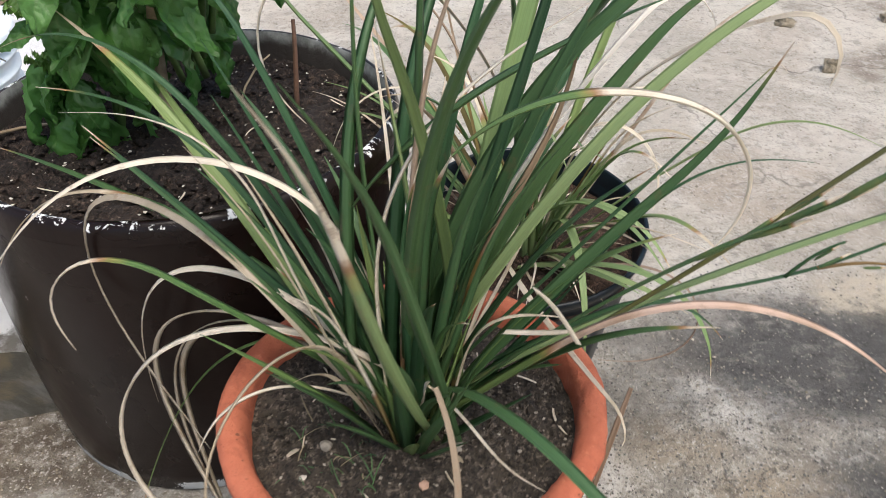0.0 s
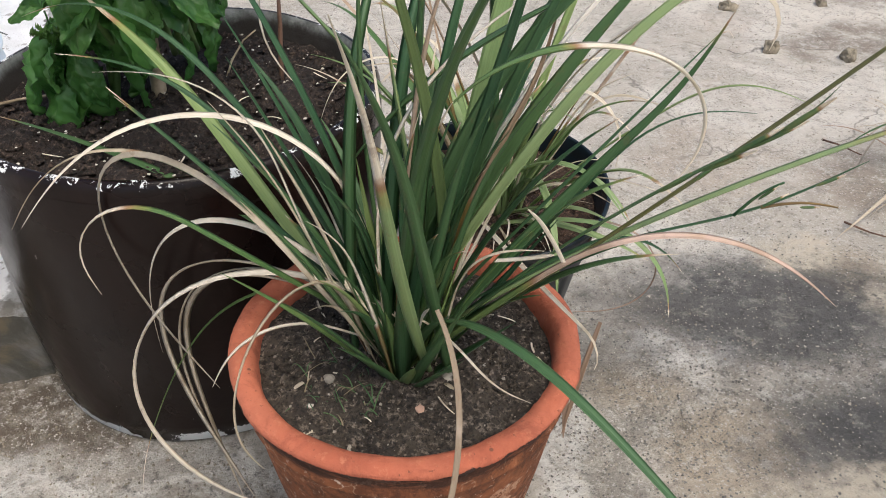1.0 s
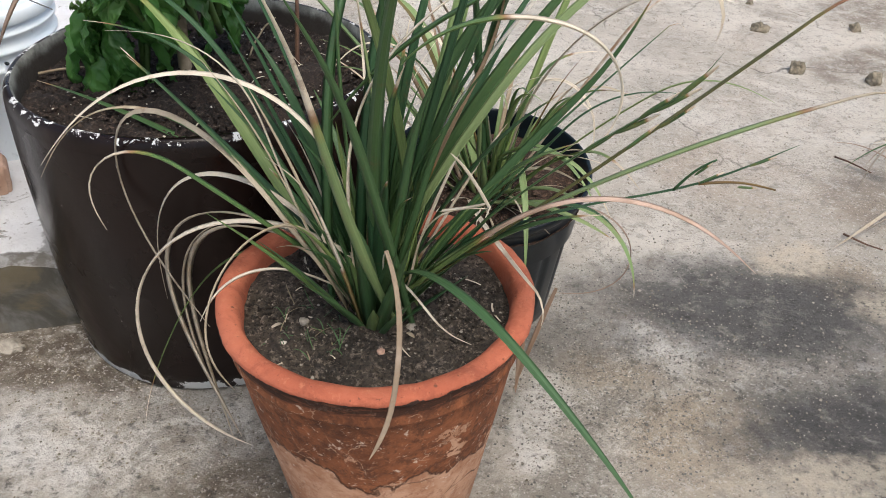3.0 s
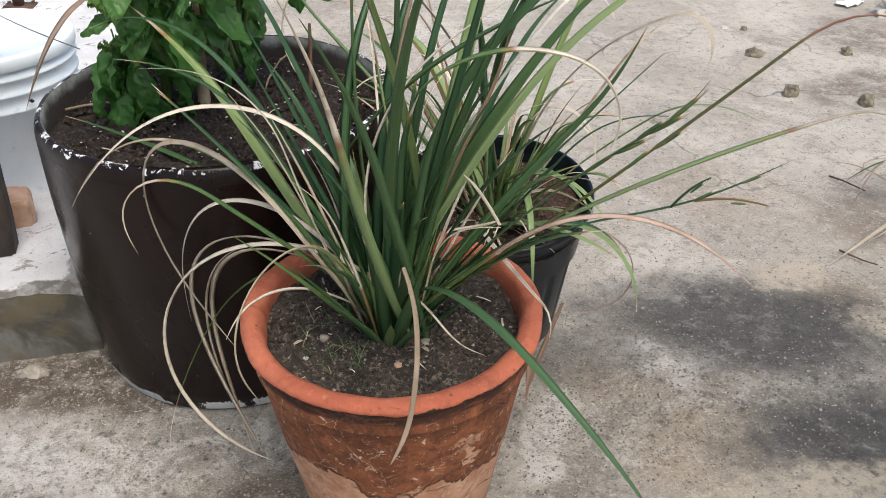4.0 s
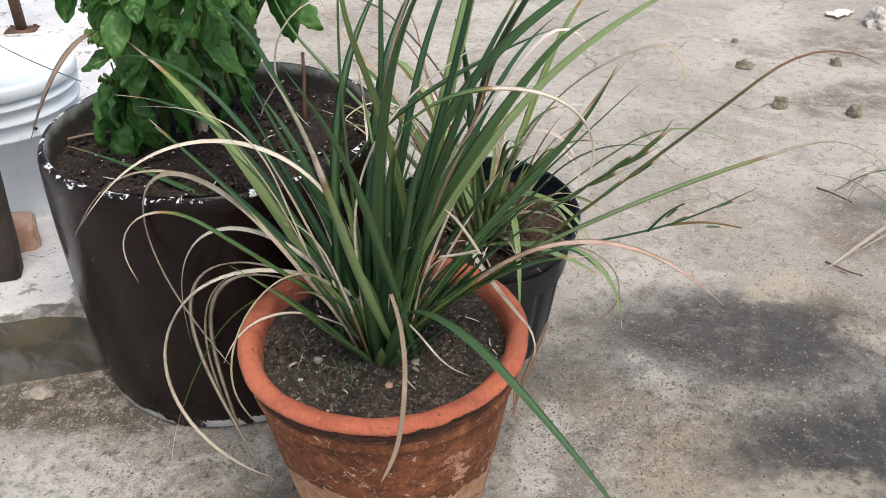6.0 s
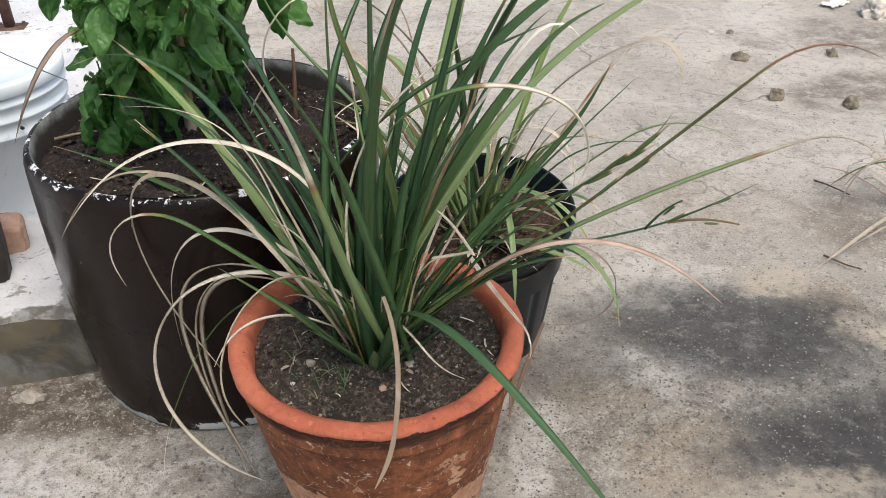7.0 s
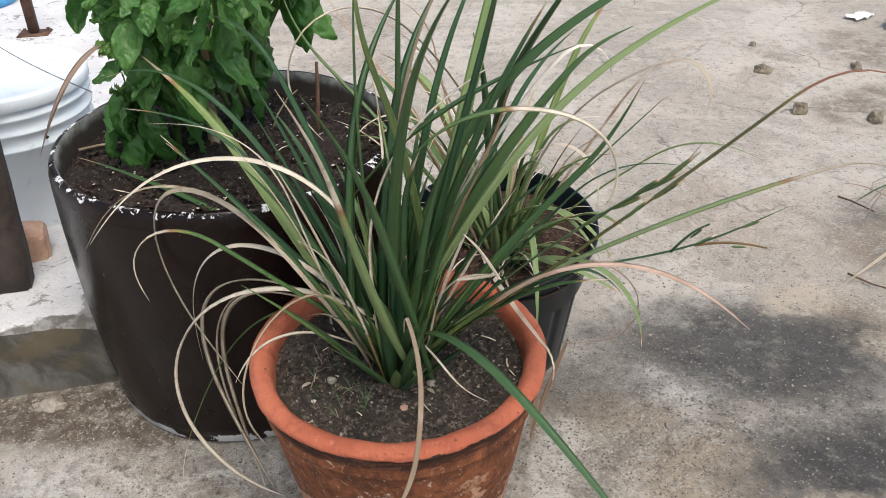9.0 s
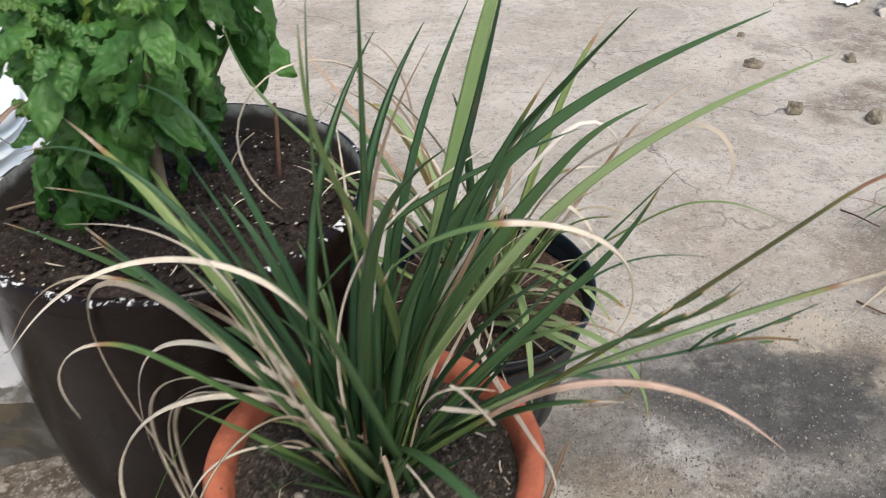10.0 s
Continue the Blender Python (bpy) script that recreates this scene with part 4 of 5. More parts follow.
# ---- basil in the brown planter ----
def basil_leaf_mesh(seed, length=0.08, width=0.046, sag=40.0, dry=0.0):
    """A domed, puckered oval leaf with a drooping midrib, from its stalk along +x."""
    bm = bmesh.new()
    dried, over, run = (bm.verts.layers.float.new(k) for k in ("dry", "across", "along"))
    rows, p, n = [], Vector((0, 0, 0)), 18
    for i in range(n + 1):
        s = i / n
        e = radians(10 - sag * s * 1.3)
        if i:
            p = p + length / n * Vector((math.cos(e), 0, math.sin(e)))
        stalk = max(0.0, (s - 0.13) / 0.87)
        w = 0.0010 + 0.5 * width * (math.sin(math.pi * stalk ** 0.8) ** 0.75 if 0 < stalk < 1 else 0.0) * (1.0 - 0.22 * stalk)
        up = Vector((-math.sin(e), 0, math.cos(e)))
        row = []
        for k in range(-5, 6):
            u = k / 5
            rib = 0.0022 * math.cos(s * 34 - abs(u) * 7) * abs(u) * (1.15 - abs(u)) * math.sin(math.pi * s)
            swell = 0.0035 * noise.noise(Vector((s * 4, u * 2.5, seed))) + 0.0025 * noise.noise(Vector((s * 9, u * 5, seed + 4)))
            cup = -0.30 * w * u * u + 0.10 * w * abs(u)
            v = bm.verts.new(p + Vector((0, u * w * (1 - 0.10 * abs(u)), 0)) + up * (cup + rib * 0.9 + swell * 2.5 * min(1, s * 4)))
            v[dried], v[over], v[run] = max(0.0, dry * (0.4 + s)), abs(u), s
            row.append(v)
        rows.append(row)
    for a, b in zip(rows, rows[1:]):
        for k in range(10):
            bm.faces.new((a[k], a[k + 1], b[k + 1], b[k]))
    return mesh_from("leaf", bm, BASIL)


def basil():
    plant = thing("basil_plant", "bushy green basil plant with large crinkled drooping leaves", "plant", -0.235, 0.81, 0.30)
    rng = random.Random(11)
    shapes = [basil_leaf_mesh(k * 1.37, 0.078 + 0.007 * (k % 4), 0.046 + 0.004 * (k % 3), (20, 40, 55, 70)[k % 4]) for k in range(12)]
    yellow = basil_leaf_mesh(3.3, 0.078, 0.044, 55, 0.6)
    small = [basil_leaf_mesh(40 + k, 0.045, 0.024, 30) for k in range(4)]
    fresh = [basil_leaf_mesh(20 + k, 0.032, 0.016, 15, 0.12) for k in range(3)]

    def leaf(mesh, at, turn, pitch, roll, size):
        ob = new("leaf", mesh)
        ob.parent = plant
        ob.matrix_basis = Matrix.Translation(at) @ Euler((radians(roll), radians(pitch), radians(turn))).to_matrix().to_4x4() @ Matrix.Scale(size, 4)

    def shoot(foot, top, thick, material, first, nodes, seed):
        """A stem with pairs of leaves, each pair set across the last, and a tuft at its tip."""
        r = random.Random(seed)
        foot, top = Vector(foot), Vector(top)
        bow = Vector((0.03 * r.uniform(-1, 1), 0.03 * r.uniform(-1, 1), 0))
        line = [foot.lerp(top, i / 14) + bow * math.sin(math.pi * i / 14) + Vector((0, 0, 0.02 * math.sin(math.pi * i / 14))) for i in range(15)]
        part("stem", tube(line, thick, 8, 0.4), material, plant)
        for k in range(nodes):
            s = first + (1 - first) * k / max(1, nodes - 1)
            at = line[min(14, int(s * 14))]
            turn = 90 * (k % 2) + r.uniform(-30, 30)
            for side in (0, 180):
                mesh = yellow if r.random() < 0.03 else r.choice(shapes)
                droop = r.uniform(38, 86) * (1.0 if s < 0.8 else 0.55)
                leaf(mesh, at, turn + side + r.uniform(-15, 15), droop, r.uniform(-30, 30), r.uniform(0.75, 1.2) * (1.0 if s < 0.85 else 0.75))
            if r.random() < 0.5:
                leaf(r.choice(small), at, r.uniform(0, 360), r.uniform(0, 60), 0, r.uniform(0.7, 1.2))
        for k in range(6):
            leaf(r.choice(fresh if k > 2 else small), line[-1], 60 * k + r.uniform(-20, 20), r.uniform(-50, 5), 0, r.uniform(0.7, 1.1))

    shoot((-0.021, 0.0, -0.004), (0.03, 0.01, 0.26), 0.0085, STEM, 0.45, 4, 1)
    shoot((-0.062, -0.028, -0.004), (-0.09, -0.05, 0.28), 0.0045, GREEN_STEM, 0.68, 4, 2)
    shoot((0.02, 0.02, 0.06), (0.085, -0.19, 0.29), 0.004, GREEN_STEM, 0.6, 4, 3)
    shoot((-0.03, -0.02, 0.05), (-0.01, -0.14, 0.25), 0.004, GREEN_STEM, 0.6, 4, 4)
    shoot((-0.06, -0.02, 0.12), (-0.108, -0.06, 0.225), 0.003, GREEN_STEM, 0.7, 3, 20)
    shoot((-0.06, -0.02, 0.03), (-0.06, -0.07, 0.255), 0.004, GREEN_STEM, 0.6, 4, 5)
    shoot((0.01, 0.03, 0.08), (0.10, 0.06, 0.26), 0.004, GREEN_STEM, 0.55, 4, 6)
    shoot((0.0, 0.03, 0.06), (0.04, 0.11, 0.26), 0.004, GREEN_STEM, 0.3, 6, 7)
    shoot((-0.03, 0.02, 0.05), (-0.07, 0.06, 0.28), 0.004, GREEN_STEM, 0.3, 6, 8)
    shoot((0.0, 0.0, 0.08), (0.02, -0.09, 0.33), 0.004, GREEN_STEM, 0.6, 5, 9)
    shoot((-0.02, 0.0, 0.08), (-0.06, -0.03, 0.33), 0.004, GREEN_STEM, 0.3, 6, 10)
    shoot((0.02, 0.02, 0.08), (0.09, -0.04, 0.31), 0.004, GREEN_STEM, 0.45, 5, 11)
    shoot((-0.075, -0.03, 0.02), (-0.075, -0.075, 0.11), 0.0035, GREEN_STEM, 0.5, 3, 12)
    shoot((0.03, 0.03, 0.10), (0.14, -0.01, 0.37), 0.0035, GREEN_STEM, 0.8, 3, 13)
    shoot((-0.04, 0.0, 0.08), (-0.075, -0.02, 0.31), 0.004, GREEN_STEM, 0.3, 6, 14)
    shoot((0.0, 0.01, 0.06), (-0.03, -0.13, 0.22), 0.0035, GREEN_STEM, 0.5, 4, 15)
    shoot((-0.03, 0.0, 0.04), (-0.035, -0.09, 0.18), 0.0035, GREEN_STEM, 0.3, 6, 17)
    shoot((0.0, 0.03, 0.05), (0.01, 0.05, 0.20), 0.0035, GREEN_STEM, 0.3, 6, 19)
    shoot((-0.05, -0.03, 0.08), (-0.055, -0.108, 0.165), 0.0025, GREEN_STEM, 1.0, 1, 23)
    # low drooping leaves near the soil
    for k in range(6):
        leaf(rng.choice(shapes), Vector((-0.088 + 0.02 * rng.uniform(-1, 1), -0.05 + 0.02 * rng.uniform(-1, 1), 0.06 + 0.014 * k)), rng.uniform(200, 330), rng.uniform(55, 85), rng.uniform(-20, 20), rng.uniform(1.0, 1.3))


basil()


# ---- twigs and bits in the planter ----
def twig(name, label, category, points, radius, material=STEM):
    ob = new(name, mesh_from(name, tube([Vector(p) for p in points], radius, 6, 0.6), material))
    tagged(ob, label, category)


twig("twig", "broken dry twig lying on the planter's soil", "twig", ((-0.413, 0.775, 0.322), (-0.39, 0.783, 0.325), (-0.365, 0.79, 0.326), (-0.345, 0.80, 0.322)), 0.0018)
twig("stick", "thin brown stick pushed upright into the soil", "stick", ((-0.135, 0.855, 0.29), (-0.134, 0.857, 0.33), (-0.131, 0.86, 0.375), (-0.13, 0.862, 0.405)), 0.0034, RUST)
twig("twig", "thin pale dry twig leaning in the planter", "twig", ((-0.20, 0.86, 0.303), (-0.19, 0.87, 0.33), (-0.175, 0.875, 0.352), (-0.16, 0.87, 0.365)), 0.0014)


# ---- a dry weed among the basil ----
weed = thing("dry_weed_leaf", "single arching brown dry grass leaf hanging from the basil", "leaf", -0.311, 0.700, 0.482)
weed_line = []
for k in range(21):
    s = k / 20
    weed_line.append(((1 - s) ** 2) * Vector((0, 0, 0)) + 2 * s * (1 - s) * Vector((-0.01, -0.075, 0.002)) + s * s * Vector((-0.061, -0.07, -0.096)))
part("blade", ribbon(weed_line, 0.0125, 0.2, dry_all=0.7, point=3.0, foot=0.5, twist=40), DEAD, weed)



# ---- the big grass in the terracotta pot ----
grass = thing("strap_grass_plant", "dense clump of dark green strap grass with dried tan drooping leaves", "plant", 0.008, 0.497, 0.226)
blade(grass, -0.001, 0.000, 150, 79, 0.405, 29, 57, 0.74, -0, 0.007)
blade(grass, -0.007, 0.025, 185, 85, 0.438, 37, 100, 0.24, 9, 0.0078, dry=0.25, material=STRAW, twist=-16)
blade(grass, 0.007, -0.013, 156, 44, 0.459, -0, 100, 0.31, 13, 0.0066, dry=0.62)
blade(grass, 0.021, 0.016, 147, 29, 0.491, 36, -8, 0.53, 11, 0.009, dry=0.97)
blade(grass, 0.015, 0.012, 194, 45, 0.364, 7, 146, 0.60, -12, 0.008, dry=0.74, material=FRESH)
blade(grass, 0.004, -0.020, 171, 51, 0.587, -2, 223, 0.21, -38, 0.0056, dry=0.0, dry_all=0.8, material=HAY, twist=-104, point=7)
blade(grass, 0.014, -0.018, 161, 57, 0.436, -0, 149, 0.06, -6, 0.00585, dry=0.0, dry_all=0.8, material=STRAW, twist=-56)
blade(grass, 0.026, -0.004, 176, 74, 0.564, 249, -15, 0.46, 0, 0.00845, dry=0.1, dry_all=0.6, material=STRAW, twist=-8, point=7)
blade(grass, 0.026, -0.004, 173, 51, 0.550, 101, 105, 0.05, -41, 0.005775, dry=0.1, dry_all=0.7, material=HAY, twist=40, point=7)
blade(grass, 0.022, -0.015, 172, 66, 0.535, 239, -18, 0.41, -51, 0.006825, dry=0.1, dry_all=0.8, material=HAY, twist=88, point=7)
blade(grass, 0.025, -0.008, 169, 66, 0.517, 226, -20, 0.51, -31, 0.003938, dry=0.1, dry_all=0.8, material=HAY, twist=16, point=7)
blade(grass, 0.008, 0.027, 141, 31, 0.442, 153, -42, 0.50, 88, 0.0045, dry=0.86, material=FRESH)
blade(grass, -0.026, 0.001, 241, 72, 0.342, -2, 188, 0.19, -4, 0.0065, dry=0.1, dry_all=0.8, material=STRAW, twist=75)
blade(grass, 0.010, 0.008, 196, 44, 0.206, 30, 79, 0.37, 1, 0.00455, dry=0.1, dry_all=0.8, material=STRAW, twist=134)
blade(grass, -0.021, 0.015, 144, 44, 0.400, -7, 26, 0.50, 8, 0.012, dry=0.86, material=FRESH)
blade(grass, -0.011, 0.005, 158, 74, 0.439, 45, 53, 0.58, 3, 0.007, dry=0.95)
blade(grass, -0.011, 0.023, 153, 54, 0.371, -2, 56, 0.47, 17, 0.006, dry=0.95)
blade(grass, -0.008, -0.005, 169, 59, 0.300, 18, 1, 0.59, 1, 0.006, dry=0.97)
blade(grass, -0.014, 0.000, 133, 30, 0.389, -3, 6, 0.63, 3, 0.011, dry=0.95, material=FRESH)
blade(grass, -0.001, 0.000, 158, 73, 0.314, 16, -1, 0.61, 0, 0.006)
blade(grass, 0.002, 0.001, 162, 65, 0.283, 3, 2, 0.60, 0, 0.006)
blade(grass, -0.026, 0.001, 182, 70, 0.343, -9, 81, 0.54, -2, 0.0052, dry=0.2, dry_all=0.5, material=STRAW, twist=20)
blade(grass, -0.009, -0.005, 178, 70, 0.237, -0, 4, 0.59, -0, 0.0065, dry=0.3, dry_all=0.3, material=STRAW, twist=79)
blade(grass, 0.009, 0.007, 171, 51, 0.317, 10, -3, 0.62, 0, 0.008, dry=0.96)
blade(grass, 0.032, -0.071, 354, 50, 0.222, 127, 51, 0.48, 12, 0.0085, dry=0.35, material=FRESH, dz=0.274, foot=0.3)
blade(grass, 0.002, 0.001, 299, 82, 0.278, -0, 28, 0.62, -0, 0.009, dry=0.9)
blade(grass, -0.023, -0.005, 11, 50, 0.390, 15, 89, 0.94, 18, 0.004, dry=0.96)
blade(grass, 0.005, 0.000, 315, 77, 0.279, -1, 14, 0.60, -1, 0.012)
blade(grass, 0.007, -0.001, 335, 75, 0.287, 0, 18, 0.54, 0, 0.011)
blade(grass, 0.011, 0.001, 358, 76, 0.273, 29, 10, 0.64, -0, 0.01, dry=0.97)
blade(grass, 0.002, -0.016, 343, 89, 0.248, -6, 20, 0.52, -1, 0.009, dry=0.9)
tall_stalk = blade(grass, -0.022, -0.014, 348, 44, 0.537, -0, 70, 0.81, 16, 0.0052, dry=0.84, material=OLIVE, point=7, name="flower_stalk")
pod_stalk = blade(grass, 0.007, 0.004, 332, 59, 0.401, 18, -22, 0.86, -8, 0.0045, point=7, name="flower_stalk")
blade(grass, -0.006, 0.010, 339, 52, 0.498, 36, 50, 0.86, 26, 0.0078, dry=0.80, material=PALE, point=5)
branched_stalk = blade(grass, -0.012, 0.013, 351, 53, 0.399, 61, -35, 0.62, 16, 0.0034, point=7, name="flower_stalk")
blade(grass, -0.016, -0.020, 347, 51, 0.396, 14, 78, 0.39, 7, 0.0098, dry=0.42, material=ROSY, point=5)
blade(grass, 0.005, 0.010, 294, 76, 0.398, 156, -29, 0.54, 33, 0.0095)
blade(grass, 0.003, 0.003, 282, 61, 0.149, -0, 15, 0.60, -1, 0.0065, dry=0.3, dry_all=0.3, material=STRAW, twist=116)
blade(grass, 0.021, -0.007, 333, 78, 0.186, -1, 65, 0.44, 3, 0.00546, dry=0.1, dry_all=0.8, material=STRAW, twist=17)
blade(grass, 0.002, 0.001, 354, 58, 0.268, 36, 74, 0.67, -1, 0.008, dry=0.97)
blade(grass, 0.004, -0.001, 11, 58, 0.240, 15, -1, 0.61, -0, 0.008, dry=0.97)
blade(grass, -0.006, 0.004, 347, 47, 0.228, 6, 11, 0.62, -0, 0.007)
blade(grass, -0.001, 0.002, 3, 51, 0.350, -3, 62, 0.65, 1, 0.004)
blade(grass, 0.000, 0.005, 143, 74, 0.429, -27, 1, 0.60, 1, 0.0095, turn=48, point=2.0)
blade(grass, -0.000, 0.003, 345, 77, 0.458, 2, -4, 0.58, -1, 0.0115, turn=48, point=2.0)
blade(grass, -0.003, 0.001, 356, 77, 0.399, 11, 5, 0.68, -1, 0.010, dry=0.95, turn=48, point=2.0)
blade(grass, 0.003, -0.002, 48, 65, 0.381, 22, 26, 0.68, 2, 0.010, point=2.0)
blade(grass, -0.034, 0.018, 353, 55, 0.233, 36, -4, 0.59, 6, 0.0105, foot=0.4, dz=0.187, point=2.0)
blade(grass, -0.006, 0.012, 5, 74, 0.398, 24, 23, 0.83, -6, 0.0125, turn=48, point=2.0)
blade(grass, 0.000, -0.002, 13, 83, 0.401, 41, 108, 0.84, 2, 0.0056, dry=0.3, dry_all=0.8, material=BLEACHED, twist=20, point=7)
blade(grass, 0.006, -0.001, 348, 63, 0.374, 13, -19, 0.71, -0, 0.008, dry=0.97, turn=48, point=2.0)
blade(grass, -0.014, -0.001, 66, 92, 0.405, 31, 35, 0.53, -1, 0.0115, point=2.0)
blade(grass, -0.042, 0.007, 70, 92, 0.400, 21, 47, 0.43, -1, 0.010, point=2.0)
blade(grass, -0.000, 0.001, 304, 86, 0.450, 2, -1, 0.60, -0, 0.006, point=2.0)
blade(grass, -0.004, -0.001, 55, 82, 0.407, 18, 17, 0.57, 0, 0.009, material=BLADE)
blade(grass, 0.013, 0.002, 149, 92, 0.312, 17, -4, 0.62, -0, 0.0105, dry=0.86, material=PALE, turn=48)
blade(grass, 0.034, 0.004, 245, 92, 0.435, 35, -35, 0.75, -5, 0.009, material=FRESH)
blade(grass, -0.016, -0.013, 3, 89, 0.375, -11, 70, 0.27, 10, 0.0085, dry=0.1, dry_all=0.7, material=STRAW)
blade(grass, -0.002, 0.002, 0, 76, 0.339, 14, -22, 0.68, -1, 0.0065, dry=0.5, dry_all=0.3, material=RUSSET, turn=48)
blade(grass, 0.035, -0.017, 253, 68, 0.400, -1, 16, 0.53, -4, 0.0095, point=1.8)
blade(grass, 0.020, -0.010, 261, 54, 0.461, -15, 19, 0.68, 2, 0.0085, point=1.6, dry=0.72, material=PALE)
blade(grass, -0.004, 0.015, 278, 78, 0.520, 34, 7, 0.59, 16, 0.0100, point=1.3)
blade(grass, 0.007, -0.007, 40, 76, 0.519, 5, 29, 0.69, 3, 0.0125, material=PALE, turn=48)
blade(grass, -0.031, 0.020, 352, 71, 0.512, 4, 38, 0.34, -3, 0.0115, point=2.0, turn=48)
blade(grass, -0.013, 0.001, 347, 70, 0.501, 21, 22, 0.49, 8, 0.0088, material=PALE, point=2.0, foot=0.3, turn=48)
blade(grass, -0.007, -0.001, 314, 88, 0.427, 13, 19, 0.55, 2, 0.006, dry=0.2, dry_all=0.5, material=RUSSET)
blade(grass, -0.006, 0.007, 306, 35, 0.152, 87, -69, 0.56, 7, 0.0024, dry=0.1, dry_all=0.9, material=STRAW, dz=0.052)
blade(grass, 0.060, -0.078, 319, 28, 0.049, -5, -3, 0.60, -0, 0.0062, dry=0.1, dry_all=1.0, material=STRAW, foot=0.9, point=9, dz=0.168)
blade(grass, 0.093, -0.123, 214, 63, 0.055, 8, 6, 0.56, -0, 0.0062, dry=0.1, dry_all=1.0, material=STRAW, foot=0.95, point=9, dz=0.202)
blade(grass, 0.023, -0.099, 303, -40, 0.153, 38, -39, 0.62, -71, 0.0046, dry=0.1, dry_all=0.9, material=TAUPE, foot=0.75, point=8, twist=25, dz=0.146)
blade(grass, 0.134, 0.022, 265, -40, 0.095, 14, 2, 0.60, -2, 0.006, material=DEAD, dz=0.030)
blade(grass, 0.159, 0.018, 240, -40, 0.096, 11, 1, 0.60, 1, 0.004, material=DEAD, dz=0.033)


def sheaths(plant, count, spread, seed, length=(0.06, 0.14), width=(0.008, 0.013), material=None, lean=(62, 84), ahead=0.0):
    """Broad leaf bases packed into the crown."""
    rng = random.Random(seed)
    for k in range(count):
        a = 360 * k / count + rng.uniform(-12, 12)
        r = spread * rng.uniform(0.55, 1.0)
        blade(plant, r * math.cos(radians(a)) * 0.9, ahead + r * math.sin(radians(a)), a + rng.uniform(-15, 15), rng.uniform(*lean), rng.uniform(*length), rng.uniform(-5, 15), 0, 0.6, 0, rng.uniform(*width), material=material or rng.choice((BLADE, BLADE, BLADE, FRESH)), dz=-0.006, name="leaf_sheath", dry=2, point=1.25)


sheaths(grass, 30, 0.013, 5, (0.08, 0.19), (0.010, 0.015), lean=(50, 84), ahead=-0.011)
rng = random.Random(21)
for k in range(30):
    a = rng.uniform(0, 360)
    r = 0.016 * math.sqrt(rng.random())
    lean = rng.uniform(58, 88)
    blade(grass, r * math.cos(radians(a)), 0.9 * r * math.sin(radians(a)), a + rng.uniform(-25, 25), lean, rng.uniform(0.16, 0.29) * (0.8 if 200 < a < 340 else 1.0), rng.uniform(0, 28), rng.uniform(0, 25), 0.6, rng.uniform(-12, 12), rng.uniform(0.007, 0.0125), rng.choice((2, 2, 2, 0.96, 0.92)), material=rng.choice((BLADE, BLADE, BLADE, BLADE, FRESH)))

for k in range(10):
    a = rng.uniform(0, 360)
    blade(grass, 0.022 * math.cos(radians(a)), 0.022 * math.sin(radians(a)), a + rng.uniform(-40, 40), rng.uniform(50, 84), rng.uniform(0.16, 0.32), rng.uniform(0, 40), rng.uniform(0, 70), 0.6, rng.uniform(-25, 25), rng.uniform(0.0025, 0.005), dry=rng.uniform(0.05, 0.5), dry_all=rng.uniform(0.2, 0.8), material=STRAW, twist=rng.uniform(-160, 160))


def pods(plant, stalk, places, size=0.009, name="seed_pod"):
    """Pointed seed pods along a stalk."""
    for s, turn, tilt in places:
        i = min(len(stalk) - 2, int(s * (len(stalk) - 1)))
        p, ahead = stalk[i], (stalk[i + 1] - stalk[i]).normalized()
        side = ahead.cross(Vector((0, 0, 1))).normalized()
        way = (ahead + (side * math.cos(radians(turn)) + Vector((0, 0, 1)) * math.sin(radians(turn))) * tilt).normalized()
        line = [p + way * size * 3.0 * k / 9 for k in range(10)]
        bm = bmesh.new()
        dried, over = bm.verts.layers.float.new("dry"), bm.verts.layers.float.new("across")
        u = way.orthogonal().normalized()
        v = way.cross(u)
        rows = []
        for k, q in enumerate(line):
            r = 0.0004 + size * 0.115 * math.sin(math.pi * (k / 9) ** 0.7) ** 0.8
            row = []
            for m in range(7):
                w = bm.verts.new(q + r * (math.cos(m * 0.8976) * u + math.sin(m * 0.8976) * v))
                w[dried], w[over] = 0.25 + 0.4 * (k > 6), 0.5
                row.append(w)
            rows.append(row)
        for a, b in zip(rows, rows[1:]):
            for m in range(7):
                bm.faces.new((a[m], a[(m + 1) % 7], b[(m + 1) % 7], b[m]))
        part(name, bm, FRESH if tilt > 0.5 else BLADE, plant)


def stalk(dx, dy, *shape):
    return [p + Vector((dx, dy, 0)) for p in course(*shape)]


